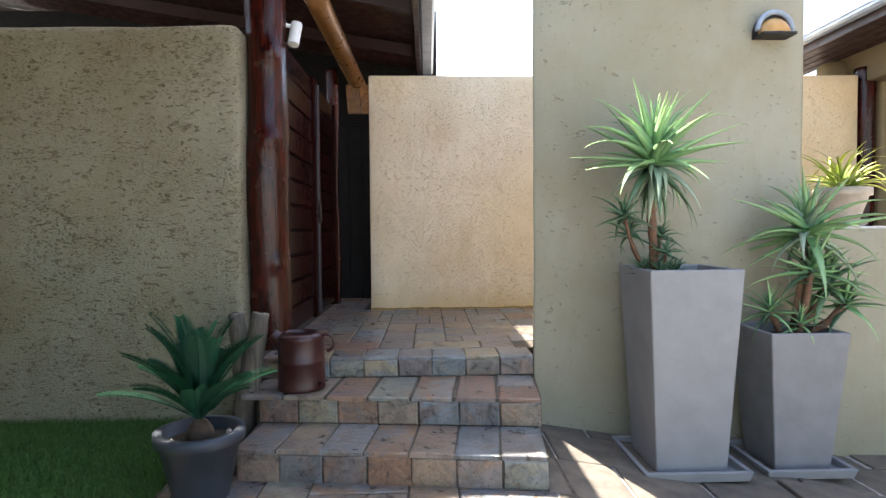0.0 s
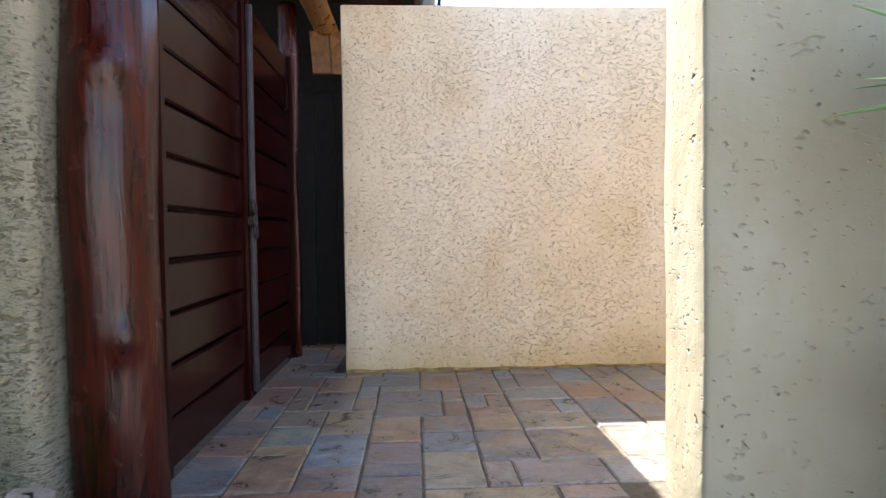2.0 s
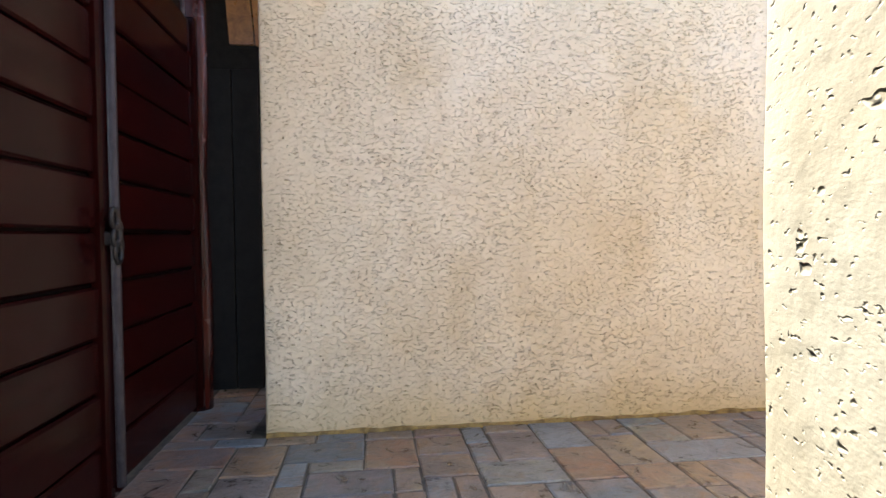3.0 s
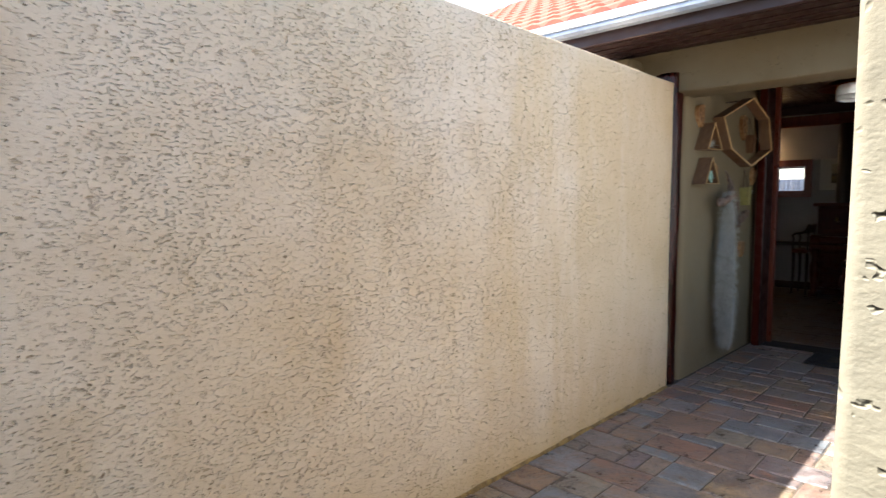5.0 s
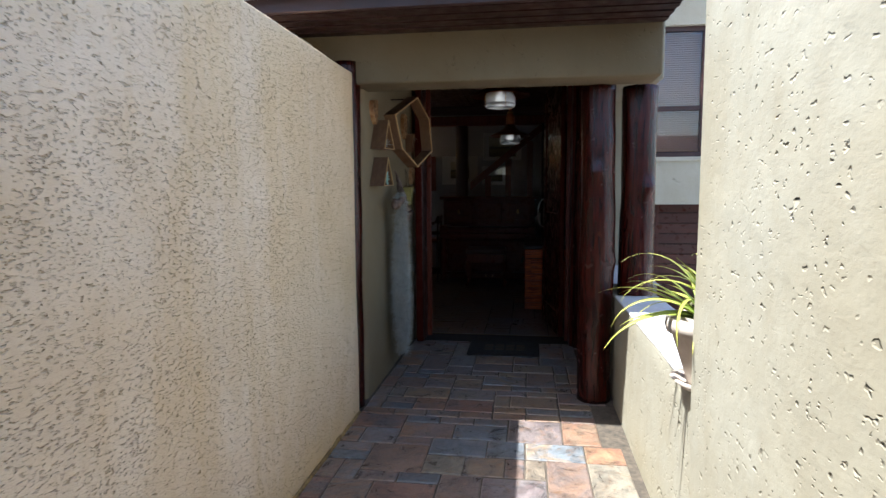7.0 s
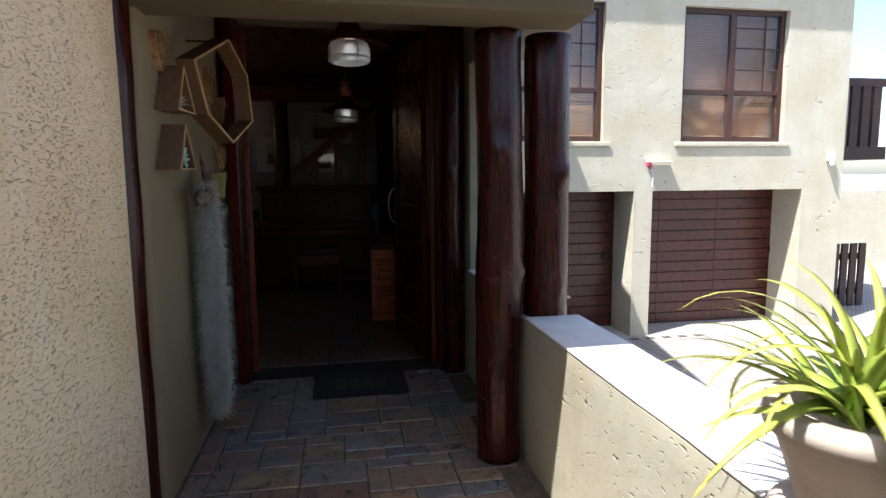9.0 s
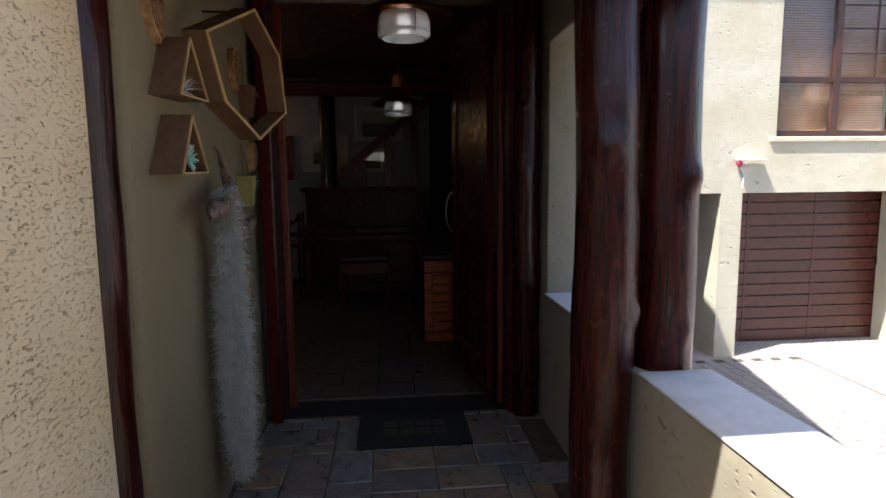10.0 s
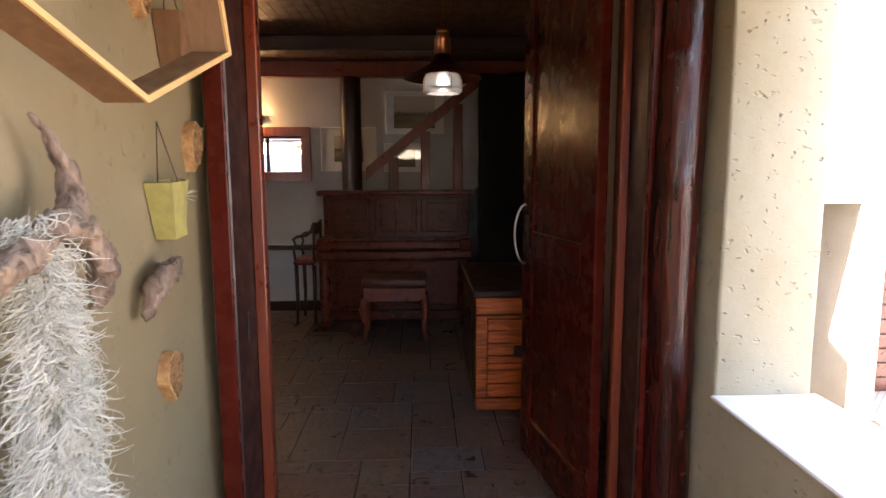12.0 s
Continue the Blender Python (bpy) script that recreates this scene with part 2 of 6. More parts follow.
CEILBOARD = wood("ceiling_board", (0.085, 0.028, 0.012), (0.135, 0.05, 0.02), 0.4, 18.0, (0.1, 1, 1))
DRIFT = wood("driftwood", (0.045, 0.022, 0.013), (0.36, 0.25, 0.18), 0.8, 34.0, (1, 1, 0.3))
GARAGE = wood("garage_door_board", (0.055, 0.012, 0.008), (0.10, 0.023, 0.014), 0.3, 16.0, (1, 0.08, 1))
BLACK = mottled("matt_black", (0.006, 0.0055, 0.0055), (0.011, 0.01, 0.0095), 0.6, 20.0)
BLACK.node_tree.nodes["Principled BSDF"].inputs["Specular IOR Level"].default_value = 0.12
IRON = mottled("black_iron", (0.02, 0.02, 0.02), (0.05, 0.035, 0.03), 0.45, 40.0, metal=0.6)
STEEL = mottled("brushed_steel", (0.55, 0.55, 0.56), (0.45, 0.45, 0.46), 0.3, 30.0, metal=1.0)
STEEL_DARK = mottled("dull_steel", (0.055, 0.045, 0.05), (0.03, 0.024, 0.028), 0.45, 30.0, metal=0.6)
BRASS = mottled("aged_brass", (0.45, 0.27, 0.10), (0.30, 0.16, 0.06), 0.32, 14.0, metal=1.0)
COPPER = mottled("dull_copper", (0.42, 0.17, 0.08), (0.28, 0.10, 0.05), 0.3, 10.0, metal=1.0)
WHITE = mottled("white_plastic", (0.75, 0.75, 0.74), (0.68, 0.68, 0.66), 0.4, 10.0)
GUTTER = mottled("painted_gutter", (0.33, 0.37, 0.43), (0.22, 0.26, 0.32), 0.35, 9.0)
ROOFTILE = mottled("red_roof_tile", (0.42, 0.11, 0.055), (0.30, 0.08, 0.045), 0.8, 12.0)
POTGREY = mottled("grey_fibre_cement", (0.275, 0.27, 0.275), (0.235, 0.23, 0.235), 0.75, 6.0, 0.002)
# Shaded copy of POTGREY: the shorter planter's shade is in its colour.
POTGREY_SHADED = mottled("shaded_grey_fibre_cement", (0.225, 0.22, 0.225), (0.185, 0.18, 0.185), 0.75, 6.0, 0.002)
FLAG = mottled("worn_brown_flagstone", (0.19, 0.155, 0.12), (0.10, 0.082, 0.066), 0.8, 7.0, 0.008, 0.5, 0.0, 0.3)
POTBLACK = mottled("dark_blue_grey_plastic", (0.030, 0.036, 0.048), (0.04, 0.046, 0.058), 0.45, 8.0)
POTSTONE = mottled("pale_stoneware", (0.48, 0.41, 0.33), (0.40, 0.33, 0.26), 0.7, 14.0)
SOIL = mottled("dark_soil", (0.05, 0.035, 0.025), (0.10, 0.075, 0.05), 0.95, 40.0, 0.02, 0.8)
CAN = mottled("red_brown_enamel", (0.052, 0.011, 0.010), (0.032, 0.008, 0.008), 0.36, 9.0)
# Aloe green with base and tip brightened to paint in sun highlights.
ALOE = leafy("aloe_leaf", (0.25, 0.47, 0.20), (0.45, 0.60, 0.30), 0.24)
ALOE_PALE = leafy("pale_drooping_aloe_leaf", (0.30, 0.42, 0.28), (0.52, 0.58, 0.40), 0.3)
ALOE_OLD = leafy("dull_aloe_leaf", (0.09, 0.19, 0.10), (0.20, 0.30, 0.15))
CYCAD = leafy("cycad_leaflet", (0.008, 0.045, 0.026), (0.014, 0.07, 0.032), 0.5)
CYCAD.node_tree.nodes["Principled BSDF"].inputs["Specular IOR Level"].default_value = 0.15
BROM = leafy("yellow_green_blade", (0.30, 0.42, 0.06), (0.55, 0.50, 0.10))
STEM = mottled("brown_ringed_stem", (0.22, 0.11, 0.06), (0.12, 0.065, 0.04), 0.85, 40.0, 0.006, 0.7)
MOSS = mottled("grey_green_moss", (0.52, 0.51, 0.45), (0.36, 0.355, 0.30), 0.9, 20.0)
GRASS = mottled("lawn_grass", (0.032, 0.095, 0.016), (0.10, 0.20, 0.035), 0.7, 55.0)
LEAVES = mottled("tree_foliage", (0.03, 0.075, 0.02), (0.06, 0.12, 0.03), 0.6, 4.0, random_tone=0.4)
BARK = mottled("tree_bark", (0.09, 0.058, 0.036), (0.045, 0.03, 0.02), 0.9, 30.0, 0.012, 0.8)
PAVER = mottled("concrete_brick_paver", (0.36, 0.32, 0.29), (0.28, 0.25, 0.23), 0.85, 22.0, random_tone=0.25)
PAPER = mottled("white_card_mount", (0.72, 0.71, 0.68), (0.66, 0.65, 0.62), 0.7, 5.0)
RUBBER = mottled("dark_coir", (0.025, 0.021, 0.017), (0.015, 0.013, 0.011), 0.95, 90.0, 0.01, 0.8)
SUCCULENT = mottled("pale_blue_succulent", (0.30, 0.47, 0.40), (0.2, 0.36, 0.28), 0.5, 14.0)
BARKCHIP = mottled("pine_cone_flake", (0.40, 0.22, 0.09), (0.16, 0.075, 0.03), 0.8, 60.0, 0.012, 0.9)
RIND = mottled("pale_cone_rind", (0.50, 0.30, 0.13), (0.30, 0.13, 0.045), 0.7, 25.0, 0.006, 0.6)
REED = mottled("lichen_wood", (0.34, 0.29, 0.08), (0.24, 0.20, 0.07), 0.7, 18.0)
PINK = mottled("faded_pink_plastic", (0.6, 0.08, 0.16), (0.5, 0.06, 0.12), 0.5, 8.0)
TAN_ALUMINIUM = mottled("pale_blind_slat", (0.55, 0.29, 0.15), (0.48, 0.25, 0.13), 0.5, 6.0)
CLEAR = glass("clear_glass")
RIBBED = glass("ribbed_lamp_glass", (0.92, 0.95, 0.96), 0.25)
RIBBED.node_tree.nodes["Principled BSDF"].inputs["Transmission Weight"].default_value = 0.55
MIRROR = mat("mirror_silver", (0.9, 0.9, 0.9), 0.02, 1.0)
PANE = mat("window_pane", (0.85, 0.87, 0.9), 0.03)
PANE.node_tree.nodes["Principled BSDF"].inputs["Transmission Weight"].default_value = 1.0


def driveway_material():
    m = mat("brick_paving", (0.34, 0.30, 0.27), 0.85)
    vec = coords(m, (1, 1, 1), (0, 0, radians(45)))
    b = node(m, "ShaderNodeTexBrick", Scale=4.6, Mortar_Size=0.03, Bias=-0.2)
    wire(m, vec, b.inputs["Vector"])
    b.inputs["Color1"].default_value, b.inputs["Color2"].default_value, b.inputs["Mortar"].default_value = (0.42, 0.38, 0.35, 1), (0.36, 0.325, 0.30, 1), (0.24, 0.215, 0.19, 1)
    col = mix(m, ramp(m, noise_tex(m, coords(m), 2.0, 6.0, 0.65), [(0.4, grey(0)), (0.8, grey(0.6))]), b.outputs["Color"], (0.22, 0.20, 0.18))
    set_color(m, col)
    bump(m, calc(m, "SUBTRACT", noise_tex(m, coords(m), 60.0), b.outputs["Fac"]), 0.5, 0.008)
    return m


def bulb_material(name, col, strength):
    m = mat(name, (1, 1, 1), 0.4)
    p = m.node_tree.nodes["Principled BSDF"]
    p.inputs["Emission Color"].default_value, p.inputs["Emission Strength"].default_value = (*col, 1), strength
    return m


DRIVE = driveway_material()
WARM_BULB = bulb_material("warm_bulb", (1.0, 0.62, 0.28), 13.0)
# Faint added emission standing in for daylight caught by the pendant glass.
DAYLIGHT_GLOW = bulb_material("daylight_glow_bulb", (1.0, 0.96, 0.9), 0.6)



# ---- mesh helpers (plan units) ----
def box(bm, x0, y0, z0, x1, y1, z1, bevel=0.0, segments=1):
    got = bmesh.ops.create_cube(bm, size=1.0, matrix=Matrix.Translation(((x0 + x1) / 2, (y0 + y1) / 2, (z0 + z1) / 2)) @ Matrix.Diagonal((abs(x1 - x0), abs(y1 - y0), abs(z1 - z0), 1)))
    if bevel:
        edges = list({e for v in got["verts"] for e in v.link_edges})
        bmesh.ops.bevel(bm, geom=edges, offset=bevel, segments=segments, profile=0.5, affect="EDGES")
    return bm


def boxed(*args, bevel=0.0, segments=1):
    return box(bmesh.new(), *args, bevel=bevel, segments=segments)


def tube(bm, points, radii, sides=10, caps=True, wobble=0.0, seed=0):
    """A tube along points; radii one per point."""
    points = [Vector(p) for p in points]
    rings = []
    side = None
    for i, p in enumerate(points):
        d = (points[min(i + 1, len(points) - 1)] - points[max(i - 1, 0)]).normalized()
        if side is None:
            side = d.orthogonal().normalized()
        side = (side - d * side.dot(d)).normalized()
        other = d.cross(side)
        ring = []
        for k in range(sides):
            a = 2 * math.pi * k / sides
            way = side * math.cos(a) + other * math.sin(a)
            r = radii[i]
            if wobble:
                r *= 1 + wobble * noise.noise(p * 3.0 + way * 0.7 + Vector((seed, seed, 0)))
            ring.append(bm.verts.new(p + way * r))
        rings.append(ring)
    for a, b in zip(rings, rings[1:]):
        for k in range(sides):
            bm.faces.new((a[k], a[(k + 1) % sides], b[(k + 1) % sides], b[k]))
    if caps:
        bm.faces.new(rings[0][::-1])
        bm.faces.new(rings[-1])
    return bm


def lathe(bm, profile, centre, sides=24, square=False):
    """A profile of (radius, height) turned round an upright axis."""
    c = Vector(centre)
    rings = []
    for r, h in profile:
        if square:
            rings.append([bm.verts.new(c + Vector((sx * r, sy * r, h))) for sx, sy in ((-1, -1), (1, -1), (1, 1), (-1, 1))])
        else:
            rings.append([bm.verts.new(c + Vector((r * math.cos(2 * math.pi * k / sides), r * math.sin(2 * math.pi * k / sides), h))) for k in range(sides)])
    n = len(rings[0])
    for a, b in zip(rings, rings[1:]):
        for k in range(n):
            bm.faces.new((a[k], a[(k + 1) % n], b[(k + 1) % n], b[k]))
    return bm


def prism(bm, outline, way):
    """An outline of points pushed along a vector."""
    a = [bm.verts.new(Vector(p)) for p in outline]
    b = [bm.verts.new(Vector(p) + Vector(way)) for p in outline]
    bm.faces.new(a)
    bm.faces.new(b[::-1])
    for k in range(len(a)):
        j = (k + 1) % len(a)
        bm.faces.new((a[j], a[k], b[k], b[j]))
    bmesh.ops.recalc_face_normals(bm, faces=bm.faces)
    return bm


def slab(axis, w0, w1, us, vs, holes):
    """An upright wall across `axis` from w0 to w1, over us and vs (z), with rectangular openings (u0, v0, u1, v1)."""
    us = sorted({*us, *(h[0] for h in holes), *(h[2] for h in holes)})
    vs = sorted({*vs, *(h[1] for h in holes), *(h[3] for h in holes)})
    bm = bmesh.new()
    spot = (lambda u, v, w: (w, u, v)) if axis == "x" else (lambda u, v, w: (u, w, v))
    grid = {(i, j, k): bm.verts.new(spot(u, v, w)) for i, u in enumerate(us) for j, v in enumerate(vs) for k, w in enumerate((w0, w1))}
    solid = {(i, j) for i in range(len(us) - 1) for j in range(len(vs) - 1)
             if not any(h[0] < (us[i] + us[i + 1]) / 2 < h[2] and h[1] < (vs[j] + vs[j + 1]) / 2 < h[3] for h in holes)}
    for i, j in solid:
        q = [(i, j), (i + 1, j), (i + 1, j + 1), (i, j + 1)]
        for k in (0, 1):
            bm.faces.new([grid[(*c, k)] for c in q])
        for a, b, nb in ((q[0], q[1], (i, j - 1)), (q[1], q[2], (i + 1, j)), (q[2], q[3], (i, j + 1)), (q[3], q[0], (i - 1, j))):
            if nb not in solid:
                bm.faces.new((grid[(*a, 0)], grid[(*b, 0)], grid[(*b, 1)], grid[(*a, 1)]))
    bmesh.ops.delete(bm, geom=[v for v in bm.verts if not v.link_faces], context="VERTS")
    bmesh.ops.recalc_face_normals(bm, faces=bm.faces)
    return bm


def finish(name, bm, material, base=(0, 0, 0), smooth=False):
    me = bpy.data.meshes.new(name)
    base = Vector(base)
    for v in bm.verts:
        v.co = (v.co - base) * K
    if smooth:
        for f in bm.faces:
            f.smooth = True
    bm.to_mesh(me)
    bm.free()
    me.materials.append(material)
    return me


def thing(name, label, category, base, group="", kind=""):
    """An empty at the base of a thing, which parents its parts."""
    ob = new(name)
    ob.location = K * Vector(base)
    ob.empty_display_size = 0.1
    return tagged(ob, label, category, group, kind)


def place_of(ob):
    p = ob.matrix_basis.translation.copy()
    while ob.parent:
        ob = ob.parent
        p += ob.matrix_basis.translation
    return p


def part(name, bm, material, parent, label="", smooth=False):
    """Links a bmesh as one mesh object under a thing or a part."""
    ob = new(name, finish(name, bm, material, place_of(parent) / K, smooth))
    ob.parent = parent
    return tagged(ob, label)


def solid(name, bm, material, label, category, base=(0, 0, 0), smooth=False, group="", kind=""):
    """A thing that is one mesh."""
    ob = new(name, finish(name, bm, material, base, smooth))
    ob.location = K * Vector(base)
    return tagged(ob, label, category, group, kind)


def setting(name, bm, material, label, category="", smooth=False):
    return solid(name, bm, material, label, category or name.split("_")[0], (0, 0, 0), smooth, "", "structure")


def piece(name, mesh, parent, m):
    """A piece that shares its mesh, at the pose m (plan units) in the world."""
    ob = new(name, mesh)
    ob.parent = parent
    m = m.copy()
    m.translation = m.translation * K - place_of(parent)
    ob.matrix_basis = m
    return ob


def soften(ob, width=0.02, segments=3):
    b = ob.modifiers.new("edge", "BEVEL")
    b.width, b.segments, b.limit_method, b.angle_limit = width, segments, "ANGLE", radians(50)
    return ob


def wave(bm, amount, scale, seed=0):
    """Uneven surfaces: moves each vertex a little."""
    for v in bm.verts:
        v.co += Vector([amount * noise.noise(v.co * scale + Vector((seed + 7 * i, seed, 3 * i))) for i in range(3)])
    return bm


def cut(bm, step):
    """Cuts long edges so that the surface can be uneven."""
    for _ in range(6):
        long = [e for e in bm.edges if e.calc_length() > step]
        if not long:
            break
        bmesh.ops.subdivide_edges(bm, edges=long, cuts=1, use_grid_fill=True)
    return bm


# ---- the plan ----
FLOOR = 0.60      # the slate landing
BACK = 5.75       # face of the beige wall
FRONT = 3.86      # outer face of the pillar wall
INSIDE = 4.20     # inner face of the low wall
SIDE = 5.76       # face of the porch wall
DOOR = 5.80       # face of the door wall


def ground_height(x):
    return float(np.interp(x, (0.75, 1.4, 2.0, 2.5, 6.0), (0.215, 0.11, 0.07, -0.03, -0.13)))


def build_ground():
    bm = bmesh.new()
    xs = [-2000, -200, -40, -12, -4, -1, 0.75, 1.1, 1.4, 1.7, 2.0, 2.25, 2.5, 3.2, 4, 5, 6, 8, 12, 40, 200, 2000]
    ys = [-2000, -200, -40, -12, -4, 0, 2, 3, 4, 5, 7, 9, 14, 40, 200, 2000]
    grid = [[bm.verts.new((x, y, ground_height(x) - 0.012)) for y in ys] for x in xs]
    for i in range(len(xs) - 1):
        for j in range(len(ys) - 1):
            bm.faces.new((grid[i][j], grid[i + 1][j], grid[i + 1][j + 1], grid[i][j + 1]))
    return setting("ground", bm, DRIVE, "grey brown brick paving in full sun", "ground")


def build_walls():
    left = cut(boxed(-6.0, 4.0, -0.2, -0.865, 4.28, 2.45), 0.14)
    wave(left, 0.012, 2.2, 3)
    soften(setting("wall_left", left, WALL_LEFT, "olive roughcast garden wall with a rounded top edge", "wall", True), 0.05, 4)
    back = cut(boxed(-0.308, BACK, -0.2, 4.0, BACK + 0.25, 2.625), 0.16)
    wave(back, 0.006, 2.0, 5)
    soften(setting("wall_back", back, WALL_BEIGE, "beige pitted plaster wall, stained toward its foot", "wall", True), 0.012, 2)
    pillar = cut(prism(bmesh.new(), [(0.77, FRONT, -0.3), (2.265, FRONT, -0.3), (2.52, 4.24, -0.3), (0.85, 4.265, -0.3)], (0, 0, 2.92)), 0.14)
    wave(pillar, 0.007, 2.0, 8)
    soften(setting("wall_pillar", pillar, WALL_PLAIN, "tall khaki plaster wall end with worn pits", "wall", True), 0.018, 3)
    low = cut(boxed(2.36, FRONT + 0.08, -0.3, 4.37, INSIDE, 1.28), 0.12)
    box(low, 4.37, 3.985, -0.3, 4.60, INSIDE - 0.01, 1.27)
    wave(low, 0.005, 2.0, 9)
    soften(setting("wall_low", low, WALL_PLAIN, "low khaki plaster wall beside the porch path", "wall", True), 0.015, 3)
    cap = wave(cut(boxed(2.50, FRONT + 0.075, 1.2745, 4.375, INSIDE + 0.003, 1.288, bevel=0.005), 0.12), 0.003, 4.0, 9)
    setting("trim_low_wall", cap, mottled("grey_cement_capping", (0.60, 0.59, 0.57), (0.50, 0.49, 0.47), 0.75, 9.0), "pale grey cement capping on the low wall", "trim", True)
    side = bmesh.new()
    box(side, 4.22, SIDE, -0.2, DOOR + 0.25, SIDE + 0.3, 3.3)
    box(side, 3.9, 6.01, -0.2, 4.4, 6.2, 2.82)
    cut(side, 0.2)
    wave(side, 0.006, 2.0, 12)
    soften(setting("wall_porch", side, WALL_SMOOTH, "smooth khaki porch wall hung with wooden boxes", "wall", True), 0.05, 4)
    # porch side wall, with an open window above the sill
    right = slab("y", 3.90, INSIDE, (4.60, DOOR + 0.02), (-0.3, 3.05), [(4.60, 1.315, 5.56, 2.64)])
    cut(right, 0.25)
    wave(right, 0.004, 2.0, 15)
    soften(setting("wall_sill", right, WALL_PLAIN, "khaki porch wall with a deep open window and sill", "wall", True), 0.012, 2)
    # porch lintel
    # its plaster colour carries painted shade from the eave
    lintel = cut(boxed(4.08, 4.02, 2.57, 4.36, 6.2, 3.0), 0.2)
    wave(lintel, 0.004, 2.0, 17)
    soften(setting("wall_lintel", lintel, WALL_LINTEL_SHADED, "khaki plaster lintel over the porch", "wall", True), 0.015, 2)
    # door wall with the doorway and a window to its side
    door = slab("x", DOOR, DOOR + 0.22, (3.90, 9.6), (0.0, 3.2), [(4.32, 0.6, 5.72, 2.95), (7.0, 1.6, 8.3, 2.65)])
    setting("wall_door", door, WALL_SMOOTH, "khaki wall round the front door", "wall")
    for name, args in (("wall_far", (9.90, 3.9, 0.0, 10.1, 9.6, 3.4)), ("wall_room_north", (6.02, 9.4, 0.0, 9.9, 9.6, 3.4)), ("wall_room_south", (6.03, 3.9, 0.0, 9.9, 4.05, 3.4))):
        setting(name, boxed(*args), INNER, "white painted interior wall", "wall")
    lining = slab("x", DOOR + 0.22, DOOR + 0.23, (4.05, 9.4), (0.0, 3.2), [(4.32, 0.6, 5.72, 2.95), (7.0, 1.6, 8.3, 2.65)])
    setting("wall_door_lining", lining, INNER, "white painted inner face of the door wall", "wall")


def build_skirts():
    """Rough mortar where the walls meet the slate."""
    crust = mottled("ochre_mortar_crust", (0.42, 0.27, 0.09), (0.14, 0.085, 0.035), 0.95, 22.0, 0.01, 0.8)
    for name, x0, x1, y, z, seed in (("trim_back", -0.308, 4.0, BACK, FLOOR, 1),):
        bm = bmesh.new()
        n = int((x1 - x0) / 0.025)
        rows = []
        for i in range(n + 1):
            x = x0 + (x1 - x0) * i / n
            w = 0.010 + 0.012 * abs(noise.noise(Vector((x * 4, seed, 0)))) + 0.006 * max(0, noise.noise(Vector((x * 23, seed, 3))))
            g = z
            h = 0.010 + 0.016 * abs(noise.noise(Vector((x * 6, seed, 7))))
            rows.append([bm.verts.new(c) for c in ((x, y + 0.02, g + h), (x, y - 0.003, g + h), (x, y - w * 0.6, g + h * 0.45), (x, y - w, g - 0.012), (x, y + 0.02, g - 0.012))])
        for a, b in zip(rows, rows[1:]):
            for k in range(4):
                bm.faces.new((a[k], a[k + 1], b[k + 1], b[k]))
        bmesh.ops.recalc_face_normals(bm, faces=bm.faces)
        setting(name, bm, crust, "crumbling ochre mortar along the foot of the wall", "trim")


def build_steps():
    """The cores of the steps and the landing; their slate is laid on them later."""
    core = boxed(-0.80, 3.84, 0.0, 0.765, 6.6, FLOOR - 0.005)
    box(core, 0.765, 4.05, 0.0, 4.06, 6.6, FLOOR - 0.005)
    box(core, 4.06, 3.9, 0.0, DOOR + 0.22, SIDE + 0.05, FLOOR - 0.005)
    floor = setting("floor", core, GROUT, "landing of multicoloured slate tiles with sandy joints", "floor")
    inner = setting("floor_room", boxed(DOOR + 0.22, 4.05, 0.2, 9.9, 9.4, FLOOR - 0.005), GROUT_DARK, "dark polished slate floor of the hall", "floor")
    s2 = prism(bmesh.new(), [(-0.64, 3.515, 0.0), (0.72, 3.375, 0.0), (0.77, 3.84, 0.0), (-0.80, 3.84, 0.0)], (0, 0, 0.485))
    s1 = prism(bmesh.new(), [(-0.64, 3.165, 0.0), (0.68, 3.015, 0.0), (0.71, 3.37, 0.0), (-0.64, 3.51, 0.0)], (0, 0, 0.352))
    up = setting("step_upper", s2, GROUT, "upper slate-tiled garden step", "step")
    low = setting("step_lower", s1, GROUT, "lower slate-tiled garden step", "step")
    apron = setting("pavement", prism(bmesh.new(), [(-1.0, 0.4, 0.0), (0.8, 0.4, 0.0), (0.78, 3.86, 0.0), (-0.9, 3.9, 0.0)], (0, 0, 0.212)), GROUT, "slate paving at the foot of the steps", "pavement")
    return floor, inner, up, low, apron


